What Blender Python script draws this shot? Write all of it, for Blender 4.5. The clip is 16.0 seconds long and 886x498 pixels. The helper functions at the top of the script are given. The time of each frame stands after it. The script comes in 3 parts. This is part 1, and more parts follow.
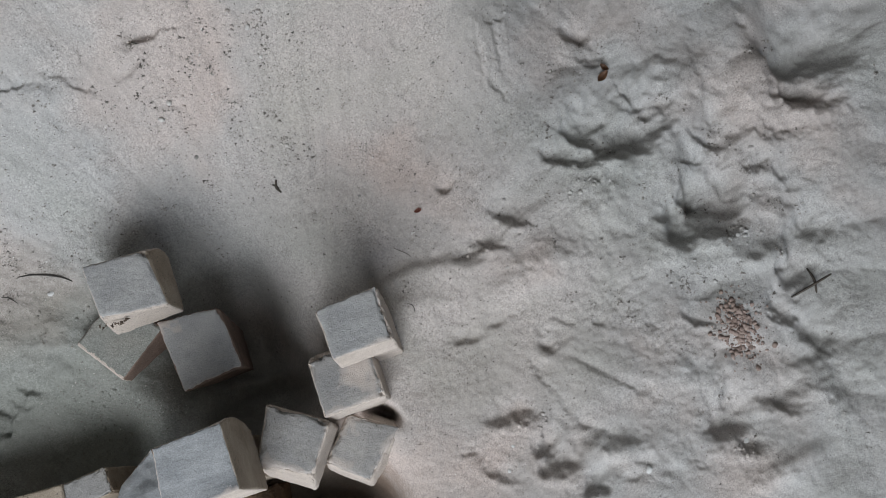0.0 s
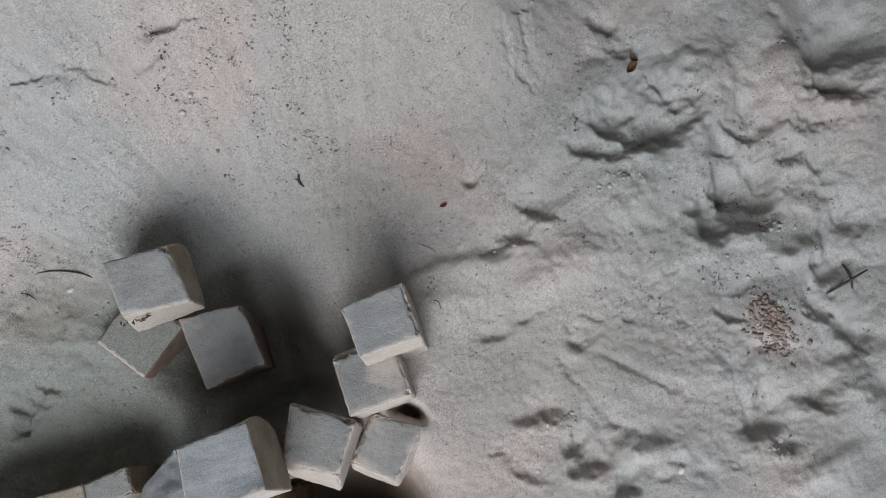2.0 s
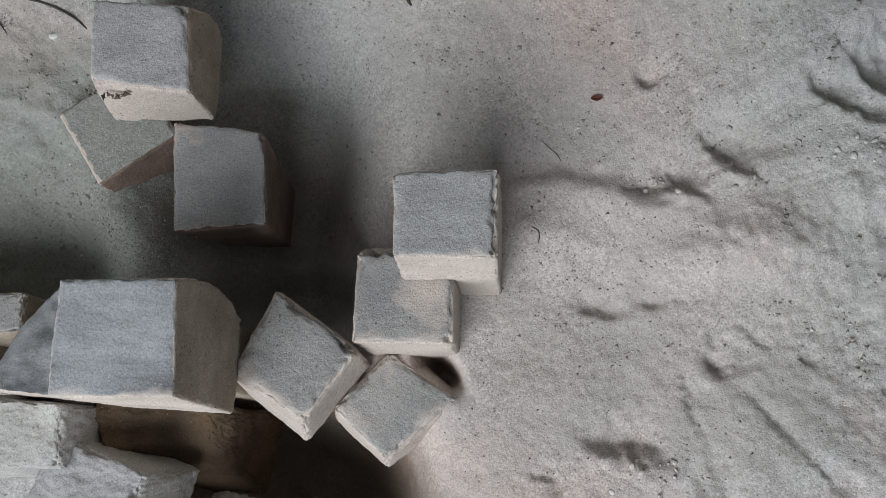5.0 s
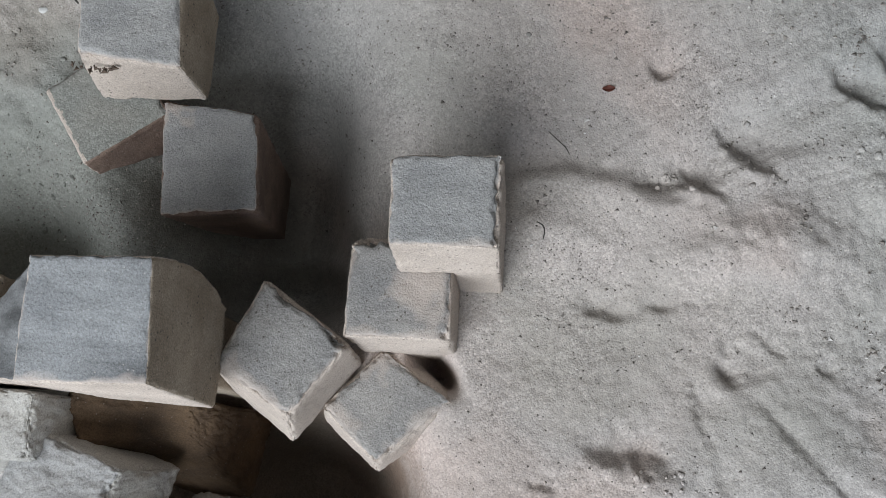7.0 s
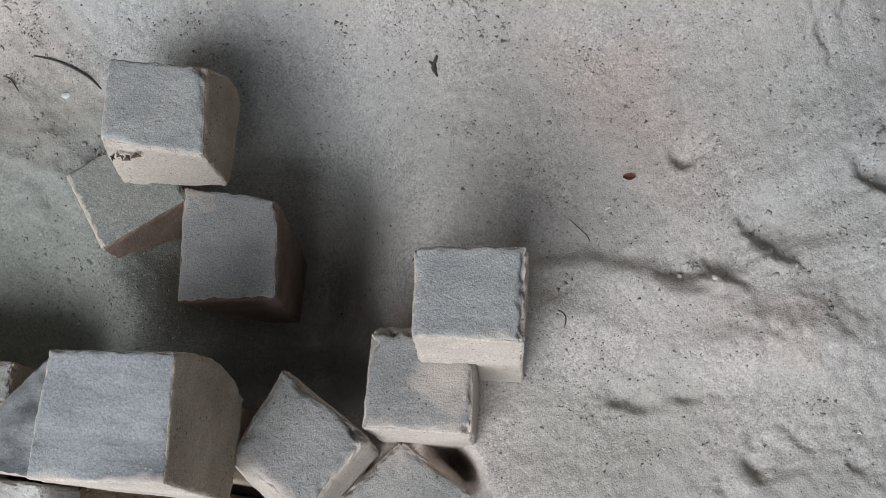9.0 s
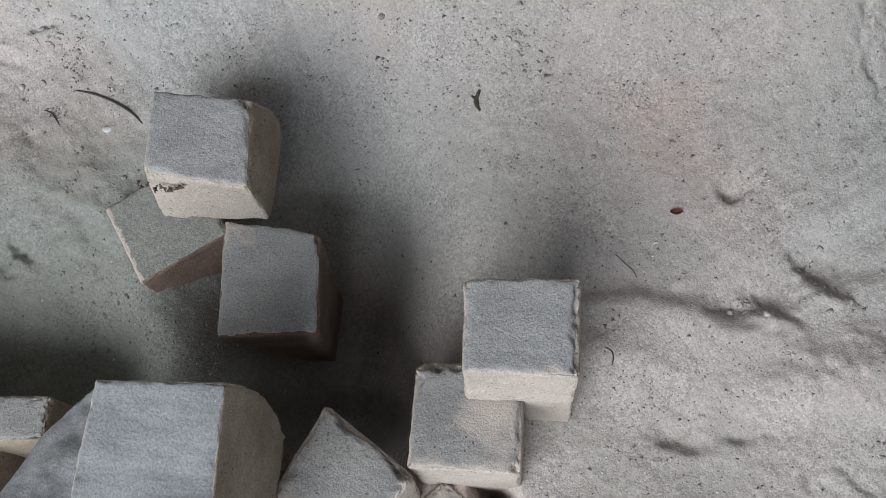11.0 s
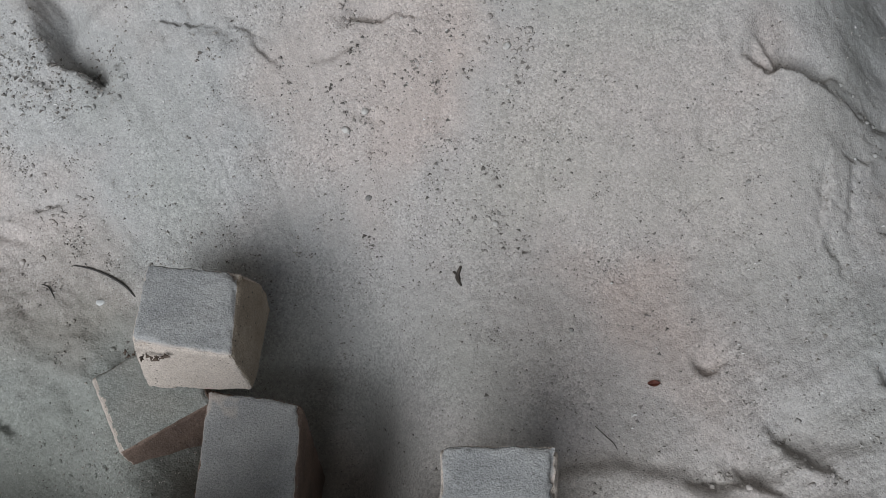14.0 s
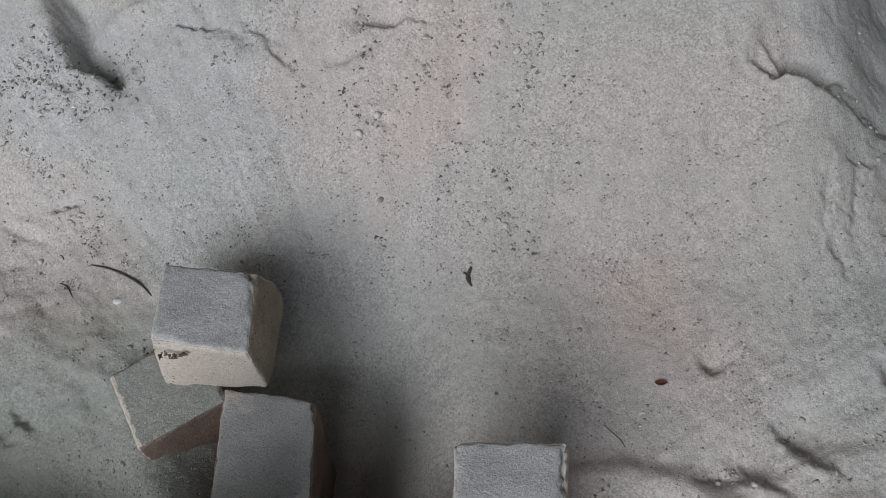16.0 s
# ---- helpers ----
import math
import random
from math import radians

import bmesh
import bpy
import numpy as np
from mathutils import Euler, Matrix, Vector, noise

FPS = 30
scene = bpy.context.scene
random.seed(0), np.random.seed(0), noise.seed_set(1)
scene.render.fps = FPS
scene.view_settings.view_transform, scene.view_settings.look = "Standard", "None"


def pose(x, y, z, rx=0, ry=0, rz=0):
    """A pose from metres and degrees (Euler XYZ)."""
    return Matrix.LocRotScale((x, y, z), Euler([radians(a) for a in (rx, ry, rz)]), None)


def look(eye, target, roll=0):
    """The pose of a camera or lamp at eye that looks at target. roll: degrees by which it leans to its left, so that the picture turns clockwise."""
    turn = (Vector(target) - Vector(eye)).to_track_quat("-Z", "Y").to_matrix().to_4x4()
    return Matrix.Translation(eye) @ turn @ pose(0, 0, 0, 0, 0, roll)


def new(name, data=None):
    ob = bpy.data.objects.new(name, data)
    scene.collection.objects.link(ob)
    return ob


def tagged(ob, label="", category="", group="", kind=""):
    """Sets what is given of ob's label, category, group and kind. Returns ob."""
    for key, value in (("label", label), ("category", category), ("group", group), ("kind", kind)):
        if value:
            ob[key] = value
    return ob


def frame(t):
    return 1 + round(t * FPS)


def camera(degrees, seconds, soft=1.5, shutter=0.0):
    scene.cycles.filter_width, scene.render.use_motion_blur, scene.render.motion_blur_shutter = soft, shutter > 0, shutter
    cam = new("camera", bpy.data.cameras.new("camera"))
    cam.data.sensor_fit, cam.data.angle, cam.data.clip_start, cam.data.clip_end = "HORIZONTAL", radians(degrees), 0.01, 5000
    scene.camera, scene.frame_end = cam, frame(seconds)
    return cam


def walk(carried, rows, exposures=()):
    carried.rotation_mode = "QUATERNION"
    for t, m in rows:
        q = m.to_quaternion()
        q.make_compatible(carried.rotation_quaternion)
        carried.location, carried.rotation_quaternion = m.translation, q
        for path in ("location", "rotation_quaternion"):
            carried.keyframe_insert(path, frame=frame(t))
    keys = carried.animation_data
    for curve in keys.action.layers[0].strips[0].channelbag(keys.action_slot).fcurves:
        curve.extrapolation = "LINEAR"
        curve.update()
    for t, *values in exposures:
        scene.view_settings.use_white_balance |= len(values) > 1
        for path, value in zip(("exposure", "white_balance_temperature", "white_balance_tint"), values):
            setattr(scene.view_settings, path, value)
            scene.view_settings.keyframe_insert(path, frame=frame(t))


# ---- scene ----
cam = camera(54.0, 16.0, soft=0.85)
# seconds, place, turn about x, y and z
PATH = [
    (0, -0.064, 0.098, 2.703, 12.88, 2.23, -18.88),
    (0.5, -0.138, 0.142, 2.644, 12.45, 2.98, -18.67),
    (1, -0.147, 0.132, 2.625, 12.40, 2.91, -18.76),
    (1.5, -0.117, 0.123, 2.632, 12.57, 2.76, -18.81),
    (2, -0.120, 0.124, 2.643, 12.73, 2.75, -18.80),
    (2.5, -0.156, 0.126, 2.626, 12.44, 2.88, -18.84),
    (3, -0.194, 0.108, 2.372, 12.30, 3.77, -18.85),
    (3.5, -0.209, 0.137, 1.854, 11.86, 4.54, -18.89),
    (4, -0.197, 0.174, 1.714, 12.11, 4.86, -13.29),
    (4.5, -0.155, 0.157, 1.716, 12.59, 4.80, -5.42),
    (5, -0.146, 0.140, 1.696, 13.07, 4.86, 2.48),
    (5.2, -0.152, 0.143, 1.659, 12.97, 4.82, 4.55),
    (7.3, -0.141, 0.117, 1.594, 14.32, 4.79, 4.18),
    (7.5, -0.147, 0.128, 1.602, 14.36, 4.79, 4.35),
    (8, -0.174, 0.155, 1.606, 16.25, 4.85, 4.45),
    (8.5, -0.184, 0.163, 1.596, 16.39, 4.87, 4.47),
    (8.7, -0.180, 0.163, 1.595, 17.53, 4.77, 4.46),
    (10.8, -0.257, 0.138, 1.556, 20.91, 5.36, 5.01),
    (11, -0.249, 0.140, 1.558, 21.89, 5.41, 5.01),
    (11.5, -0.226, 0.138, 1.567, 25.12, 5.13, 5.07),
    (12, -0.196, 0.162, 1.555, 28.13, 5.01, 5.06),
    (12.5, -0.193, 0.164, 1.558, 30.96, 4.92, 5.05),
    (13, -0.188, 0.149, 1.579, 33.74, 4.96, 5.12),
    (13.5, -0.202, 0.110, 1.588, 34.39, 5.08, 5.09),
    (14, -0.209, 0.090, 1.580, 34.34, 5.16, 5.14),
    (14.5, -0.219, 0.092, 1.579, 34.29, 5.17, 5.18),
    (15, -0.223, 0.085, 1.582, 34.27, 5.15, 5.22),
    (15.5, -0.233, 0.077, 1.603, 34.28, 5.13, 5.26),
    (16, -0.226, 0.069, 1.613, 34.37, 5.13, 5.32),
]
# the camera's own exposure: seconds, stops
EXPOSURES = [(0, -0.54), (3, -0.56), (4, -0.53), (5, -0.46), (8, -0.35), (11, -0.4), (12.5, -0.52), (14, -0.67), (16, -0.67)]
walk(cam, [(t, pose(x, y, z, rx, ry, rz)) for t, x, y, z, rx, ry, rz in PATH], EXPOSURES)

# ---- light: added area lamp for soft daylight, as through an assumed shed's open side ----
world = bpy.data.worlds.new("world")
scene.world = world
world.use_nodes = True
nt = world.node_tree
sky = nt.nodes.new("ShaderNodeTexSky")
sky.sky_type = "NISHITA"
sky.sun_disc = False
sky.sun_elevation, sky.sun_rotation = radians(50), radians(200)
nt.links.new(sky.outputs[0], nt.nodes["Background"].inputs[0])
nt.nodes["Background"].inputs[1].default_value = 0.14


def area_lamp(name, m, w, h, power, color):
    data = bpy.data.lights.new(name, "AREA")
    data.shape, data.size, data.size_y, data.energy, data.color = "RECTANGLE", w, h, power, color
    ob = new(name, data)
    ob.matrix_world = m
    return ob


area_lamp("assumed_daylight_lamp", look((-2.5, -5.1, 4.4), (-0.1, 0.6, 0.0)), 6.0, 5.0, 975, (0.93, 0.963, 1.0))

# ---- materials ----


def material(name):
    mat = bpy.data.materials.new(name)
    mat.use_nodes = True
    return mat, mat.node_tree.nodes, mat.node_tree.links, mat.node_tree.nodes["Principled BSDF"]


def stretched(nodes, links, coord, scale):
    m = nodes.new("ShaderNodeMapping")
    m.inputs["Scale"].default_value = scale
    links.new(coord, m.inputs["Vector"])
    return m.outputs["Vector"]


def noise_node(nodes, links, coord, scale, detail=4.0, rough=0.55):
    n = nodes.new("ShaderNodeTexNoise")
    n.inputs["Scale"].default_value, n.inputs["Detail"].default_value, n.inputs["Roughness"].default_value = scale, detail, rough
    links.new(coord, n.inputs["Vector"])
    return n.outputs["Fac"]


def cell_node(nodes, links, coord, scale):
    n = nodes.new("ShaderNodeTexVoronoi")
    n.inputs["Scale"].default_value = scale
    links.new(coord, n.inputs["Vector"])
    return n.outputs["Distance"], n.outputs["Color"]


def ramp_node(nodes, links, fac, stops):
    r = nodes.new("ShaderNodeValToRGB")
    el = r.color_ramp.elements
    while len(el) < len(stops):
        el.new(0.5)
    for e, (p, c) in zip(el, stops):
        e.position, e.color = p, (*c, 1)
    links.new(fac, r.inputs["Fac"])
    return r.outputs["Color"]


def mix_node(nodes, links, fac, a, b, mode="MIX"):
    m = nodes.new("ShaderNodeMix")
    m.data_type, m.blend_type = "RGBA", mode
    for sock, v in ((m.inputs["Factor"], fac), (m.inputs[6], a), (m.inputs[7], b)):
        if isinstance(v, (int, float)):
            sock.default_value = v
        elif isinstance(v, tuple):
            sock.default_value = (*v, 1)
        else:
            links.new(v, sock)
    return m.outputs[2]


def bump_node(nodes, links, height, strength, distance, normal=None):
    b = nodes.new("ShaderNodeBump")
    b.inputs["Strength"].default_value, b.inputs["Distance"].default_value = strength, distance
    links.new(height, b.inputs["Height"])
    if normal:
        links.new(normal, b.inputs["Normal"])
    return b.outputs["Normal"]


def grey(v):
    return (v, v, v)


def sand_material():
    mat, nodes, links, bsdf = material("pale_sand")
    co = nodes.new("ShaderNodeTexCoord").outputs["Object"]
    # patches of rosy, neutral and greenish-grey sand
    big = noise_node(nodes, links, co, 1.7, 3)
    col = ramp_node(nodes, links, big, [(0.34, (0.392, 0.396, 0.378)), (0.5, (0.418, 0.412, 0.402)), (0.64, (0.46, 0.415, 0.39))])
    mid = noise_node(nodes, links, co, 26, 5)
    col = mix_node(nodes, links, 0.22, col, ramp_node(nodes, links, mid, [(0.3, grey(0.38)), (0.7, grey(0.6))]), "OVERLAY")
    grain = noise_node(nodes, links, co, 360, 3, 0.8)
    coarse = ramp_node(nodes, links, noise_node(nodes, links, co, 6, 3), [(0.38, grey(0.45)), (0.62, grey(1.0))])
    fine = mix_node(nodes, links, 0.42, col, ramp_node(nodes, links, grain, [(0.3, grey(0.15)), (0.48, grey(0.5)), (0.7, grey(0.85))]), "OVERLAY")
    # coarse sand: every grain has a tone of its own, some are dark and some white
    dist, cell = cell_node(nodes, links, co, 230)
    sep = nodes.new("ShaderNodeSeparateColor")
    links.new(cell, sep.inputs[0])
    tone = ramp_node(nodes, links, sep.outputs[2], [(0.0, grey(0.27)), (0.5, grey(0.5)), (1.0, grey(0.72))])
    fine = mix_node(nodes, links, 0.5, fine, tone, "OVERLAY")
    col = mix_node(nodes, links, coarse, col, fine)
    near = ramp_node(nodes, links, dist, [(0.3, grey(1.0)), (0.55, grey(0.0))])
    dark = ramp_node(nodes, links, sep.outputs[0], [(0.95, grey(0.0)), (0.97, grey(0.5))])
    white = ramp_node(nodes, links, sep.outputs[1], [(0.94, grey(0.0)), (0.96, grey(0.4))])
    col = mix_node(nodes, links, mix_node(nodes, links, 1.0, dark, near, "MULTIPLY"), col, (0.15, 0.14, 0.13))
    col = mix_node(nodes, links, mix_node(nodes, links, 1.0, white, near, "MULTIPLY"), col, (0.74, 0.73, 0.70))
    # drifts of rosier sand beside the stacked blocks and on the slope of the heap
    for stretch, place, most in (((1.1, 1.3, 0.4), (0.03, -0.62, 0.0), 0.6), ((1.25, 1.7, 0.0), (0.06, -2.25, 0.0), 0.6)):
        drift = nodes.new("ShaderNodeTexGradient")
        drift.gradient_type = "SPHERICAL"
        wob = nodes.new("ShaderNodeVectorMath")
        wob.operation = "MULTIPLY_ADD"
        wob.inputs[1].default_value, wob.inputs[2].default_value = stretch, place
        links.new(co, wob.inputs[0])
        links.new(wob.outputs[0], drift.inputs["Vector"])
        rosy = ramp_node(nodes, links, drift.outputs["Fac"], [(0.1, grey(0.0)), (0.7, grey(most))])
        col = mix_node(nodes, links, rosy, col, mix_node(nodes, links, 1.0, col, (1.11, 0.985, 0.925), "MULTIPLY"))
    # greenish-grey sand at the west end, shade behind the row painted in, in ragged blotches
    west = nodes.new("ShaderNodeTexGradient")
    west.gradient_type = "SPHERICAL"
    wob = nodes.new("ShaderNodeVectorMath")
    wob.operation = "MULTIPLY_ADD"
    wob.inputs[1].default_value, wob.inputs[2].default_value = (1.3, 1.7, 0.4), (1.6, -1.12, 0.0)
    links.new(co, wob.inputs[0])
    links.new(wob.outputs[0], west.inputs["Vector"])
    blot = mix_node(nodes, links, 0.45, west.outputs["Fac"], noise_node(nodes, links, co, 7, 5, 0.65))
    earthy_shade = ramp_node(nodes, links, blot, [(0.3, grey(0.0)), (0.52, grey(0.85))])
    col = mix_node(nodes, links, earthy_shade, col, mix_node(nodes, links, 1.0, col, (0.57, 0.605, 0.57), "MULTIPLY"))
    # browner, darker sand over the pit, with a blotchy edge
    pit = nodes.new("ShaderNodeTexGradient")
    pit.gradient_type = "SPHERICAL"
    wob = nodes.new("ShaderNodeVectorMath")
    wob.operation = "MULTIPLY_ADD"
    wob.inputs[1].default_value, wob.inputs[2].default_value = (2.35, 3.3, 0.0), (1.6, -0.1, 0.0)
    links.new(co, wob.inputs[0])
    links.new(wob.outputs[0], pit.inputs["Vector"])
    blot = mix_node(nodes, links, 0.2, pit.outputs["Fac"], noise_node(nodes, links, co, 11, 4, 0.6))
    pit_tint = ramp_node(nodes, links, blot, [(0.2, grey(0.0)), (0.36, grey(0.9))])
    col = mix_node(nodes, links, pit_tint, col, mix_node(nodes, links, 1.0, col, (0.58, 0.49, 0.41), "MULTIPLY"))
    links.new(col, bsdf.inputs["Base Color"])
    bsdf.inputs["Roughness"].default_value = 0.95
    bsdf.inputs["Specular IOR Level"].default_value = 0.25
    inv = ramp_node(nodes, links, dist, [(0.0, grey(1.0)), (0.7, grey(0.0))])
    nrm = bump_node(nodes, links, inv, 0.3, 0.002)
    nrm = bump_node(nodes, links, grain, 0.34, 0.002, nrm)
    nrm = bump_node(nodes, links, noise_node(nodes, links, co, 85, 4, 0.65), 0.34, 0.004, nrm)
    nrm = bump_node(nodes, links, mid, 0.3, 0.006, nrm)
    links.new(nrm, bsdf.inputs["Normal"])
    return mat


def concrete_material(name, pale, dark, streak=0.0, pores=0.5, grain_scale=280):
    mat, nodes, links, bsdf = material(name)
    co = nodes.new("ShaderNodeTexCoord").outputs["Object"]
    info = nodes.new("ShaderNodeObjectInfo").outputs["Random"]
    shift = nodes.new("ShaderNodeVectorMath")
    shift.operation = "ADD"
    links.new(co, shift.inputs[0])
    links.new(info, shift.inputs[1])
    co = shift.outputs[0]
    big = noise_node(nodes, links, co, 9, 5, 0.6)
    col = ramp_node(nodes, links, big, [(0.32, dark), (0.68, pale)])
    line = noise_node(nodes, links, stretched(nodes, links, co, (3.5, 16, 7)), 1.0, 4, 0.55)
    col = mix_node(nodes, links, streak, col, ramp_node(nodes, links, line, [(0.34, grey(0.14)), (0.5, grey(0.48)), (0.66, grey(0.64))]), "OVERLAY")
    grain = noise_node(nodes, links, co, grain_scale, 3, 0.8)
    col = mix_node(nodes, links, 0.65, col, ramp_node(nodes, links, grain, [(0.32, grey(0.25)), (0.5, grey(0.5)), (0.7, grey(0.75))]), "OVERLAY")
    dist, cell = cell_node(nodes, links, co, 150)
    sep = nodes.new("ShaderNodeSeparateColor")
    links.new(cell, sep.inputs[0])
    hole = mix_node(nodes, links, 1.0, ramp_node(nodes, links, sep.outputs[0], [(0.93, grey(0.0)), (0.95, grey(1.0))]),
                    ramp_node(nodes, links, dist, [(0.22, grey(1.0)), (0.4, grey(0.0))]), "MULTIPLY")
    col = mix_node(nodes, links, mix_node(nodes, links, 1.0, hole, grey(pores), "MULTIPLY"), col, (0.10, 0.09, 0.08))
    fleck = mix_node(nodes, links, 1.0, ramp_node(nodes, links, sep.outputs[1], [(0.9, grey(0.0)), (0.92, grey(0.3))]),
                     ramp_node(nodes, links, dist, [(0.14, grey(1.0)), (0.28, grey(0.0))]), "MULTIPLY")
    col = mix_node(nodes, links, fleck, col, (0.64, 0.61, 0.57))
    # pale sand dust lying along worn edges
    lie = nodes.new("ShaderNodeAttribute")
    lie.attribute_name = "dust"
    edge = mix_node(nodes, links, 0.28, lie.outputs["Fac"], noise_node(nodes, links, co, 130, 4, 0.7))
    col = mix_node(nodes, links, ramp_node(nodes, links, edge, [(0.26, grey(0.0)), (0.8, grey(0.75))]), col, (0.52, 0.455, 0.41))
    links.new(col, bsdf.inputs["Base Color"])
    bsdf.inputs["Roughness"].default_value = 0.95
    bsdf.inputs["Specular IOR Level"].default_value = 0.25
    speck, tint = cell_node(nodes, links, co, 240)
    nrm = bump_node(nodes, links, ramp_node(nodes, links, speck, [(0.0, grey(1.0)), (0.75, grey(0.0))]), 0.16, 0.003)
    nrm = bump_node(nodes, links, grain, 0.32, 0.004, nrm)
    nrm = bump_node(nodes, links, noise_node(nodes, links, co, 60, 5, 0.75), 0.5, 0.006, nrm)
    nrm = bump_node(nodes, links, big, 0.35, 0.012, nrm)
    if streak:
        nrm = bump_node(nodes, links, line, 0.5, 0.02 * streak, nrm)
    links.new(nrm, bsdf.inputs["Normal"])
    return mat


def plain_material(name, a, b, scale=60, rough=0.8):
    mat, nodes, links, bsdf = material(name)
    co = nodes.new("ShaderNodeTexCoord").outputs["Object"]
    n = noise_node(nodes, links, co, scale, 4)
    links.new(ramp_node(nodes, links, n, [(0.3, a), (0.7, b)]), bsdf.inputs["Base Color"])
    bsdf.inputs["Roughness"].default_value = rough
    links.new(bump_node(nodes, links, n, 0.4, 0.002), bsdf.inputs["Normal"])
    return mat


def grit_material():
    mat, nodes, links, bsdf = material("grit")
    r = nodes.new("ShaderNodeNewGeometry").outputs["Random Per Island"]
    col = ramp_node(nodes, links, r, [(0.0, (0.12, 0.11, 0.1)), (0.4, (0.22, 0.2, 0.185)), (0.75, (0.33, 0.31, 0.28)), (0.9, (0.42, 0.40, 0.38)), (1.0, (0.7, 0.69, 0.67))])
    links.new(col, bsdf.inputs["Base Color"])
    bsdf.inputs["Roughness"].default_value = 0.9
    return mat


SAND = sand_material()
CAST = concrete_material("weathered_cast_concrete", (0.395, 0.395, 0.39), (0.305, 0.31, 0.312), streak=0.12)
DUSTED = concrete_material("sand_dusted_concrete", (0.35, 0.34, 0.325), (0.255, 0.255, 0.254), streak=0.05, pores=0.9)
STREAKED = concrete_material("streaked_cast_concrete", (0.24, 0.25, 0.256), (0.17, 0.178, 0.186), streak=0.85, pores=0.3)
SIDE = concrete_material("clean_concrete_side", (0.56, 0.495, 0.44), (0.44, 0.385, 0.34), pores=0.8)
BROWN = concrete_material("earth_stained_concrete", (0.42, 0.36, 0.29), (0.27, 0.225, 0.175), pores=1.0)
# reddish brown block sides, with the shade on them put into the colour
SHADED_BROWN = concrete_material("shaded_brown_concrete", (0.26, 0.19, 0.155), (0.15, 0.11, 0.09), pores=0.8)
MORTAR = concrete_material("crumbly_mortar", (0.46, 0.45, 0.42), (0.34, 0.335, 0.32), pores=0.6)
UNSEEN_SHED = plain_material("unseen_grey_boards", (0.17, 0.165, 0.155), (0.26, 0.25, 0.24), 12)
GRIT = grit_material()

# ---- ground: one sheet of sand ----


def lattice(ix, iy, seed):
    n = (ix * 374761393 + iy * 668265263 + seed * 982451653) & 0x7FFFFFFF
    n = ((n ^ (n >> 13)) * 1274126177) & 0x7FFFFFFF
    return ((n ^ (n >> 16)) & 0xFFFF) / 65535.0 * 2 - 1


def value_noise(x, y, scale, seed, turned=True):
    c, s = (math.cos(seed * 1.3), math.sin(seed * 1.3)) if turned else (1.0, 0.0)
    x, y = (x * c - y * s) * scale + 1000, (x * s + y * c) * scale + 1000
    ix, iy = np.floor(x).astype(np.int64), np.floor(y).astype(np.int64)
    fx, fy = x - ix, y - iy
    fx, fy = fx * fx * (3 - 2 * fx), fy * fy * (3 - 2 * fy)
    a, b = lattice(ix, iy, seed), lattice(ix + 1, iy, seed)
    c, d = lattice(ix, iy + 1, seed), lattice(ix + 1, iy + 1, seed)
    return a + (b - a) * fx + (c - a) * fy + (a - b - c + d) * fx * fy


def dent(x, y, cx, cy, a, b, turn, depth, power=1.0):
    c, s = math.cos(radians(turn)), math.sin(radians(turn))
    u, v = (x - cx) * c + (y - cy) * s, -(x - cx) * s + (y - cy) * c
    return depth * np.exp(-(((u / a) ** 2 + (v / b) ** 2) ** power))


def scoop(x, y, cx, cy, a, b, turn, depth):
    """A hollow with a steep near lip that runs out gently on the far side."""
    c, s = math.cos(radians(turn)), math.sin(radians(turn))
    u, v = (x - cx) * c + (y - cy) * s, -(x - cx) * s + (y - cy) * c
    lip = v + 0.25 * b - 0.35 * b * (u / a) ** 2
    return depth * np.exp(-(np.abs(u / a) ** 2.6)) / (1 + np.exp(np.clip(-lip / (0.2 * b), -30, 30))) * np.exp(-np.maximum(lip, 0) / (1.35 * b))


def lee(x, y, cx, cy, a, b, turn, steep):
    """A broken edge: the sand falls away over a width of 2 b on its far side and runs out behind it."""
    c, s = math.cos(radians(turn)), math.sin(radians(turn))
    u, v = (x - cx) * c + (y - cy) * s, -(x - cx) * s + (y - cy) * c
    v = v - 0.25 * b * (u / a) ** 2
    t = np.clip((v + b) / (2 * b), 0, 1)
    shape = -t * t * (3 - 2 * t) * np.exp(-np.maximum(v - b, 0) / (3.4 * b)) + 0.16 * np.exp(-(((v + 1.5 * b) / (0.8 * b)) ** 2))
    return 2.7 * b * steep * shape * np.exp(-(np.abs(u / (1.1 * a)) ** 3))


def soft_over(v, w):
    return w * np.logaddexp(0, v / w)


# broken edges of footprints and scuffs: place, half length, half width, turn, steepness
FAR_PRINTS = [
    (0.576, 0.957, 0.047, 0.015, -48, 0.7),
    (0.712, 0.886, 0.111, 0.03, -29, 0.7),
    (0.852, 0.867, 0.063, 0.023, 8, 0.6),
    (0.492, 0.903, 0.057, 0.013, -34, 0.6),
    (0.629, 0.861, 0.091, 0.013, -4, 0.7),
    (0.855, 0.962, 0.051, 0.023, -24, 0.5),
    (0.655, 0.996, 0.057, 0.015, -9, 0.3),
    (1.014, 0.804, 0.057, 0.015, -36, 0.7),
    (1.046, 0.86, 0.067, 0.023, -36, 0.25),
    (1.149, 0.673, 0.039, 0.016, -2, 0.6),
    (1.2, 0.615, 0.042, 0.011, -61, 0.6),
    (1.236, 0.769, 0.11, 0.015, -17, 0.4),
    (1.384, 0.833, 0.086, 0.026, -13, 0.8),
    (0.802, 1.056, 0.036, 0.008, -72, 0.5),
    (0.685, 1.289, 0.041, 0.02, -45, 0.5),
    (0.725, 1.206, 0.048, 0.017, -30, 0.5),
]
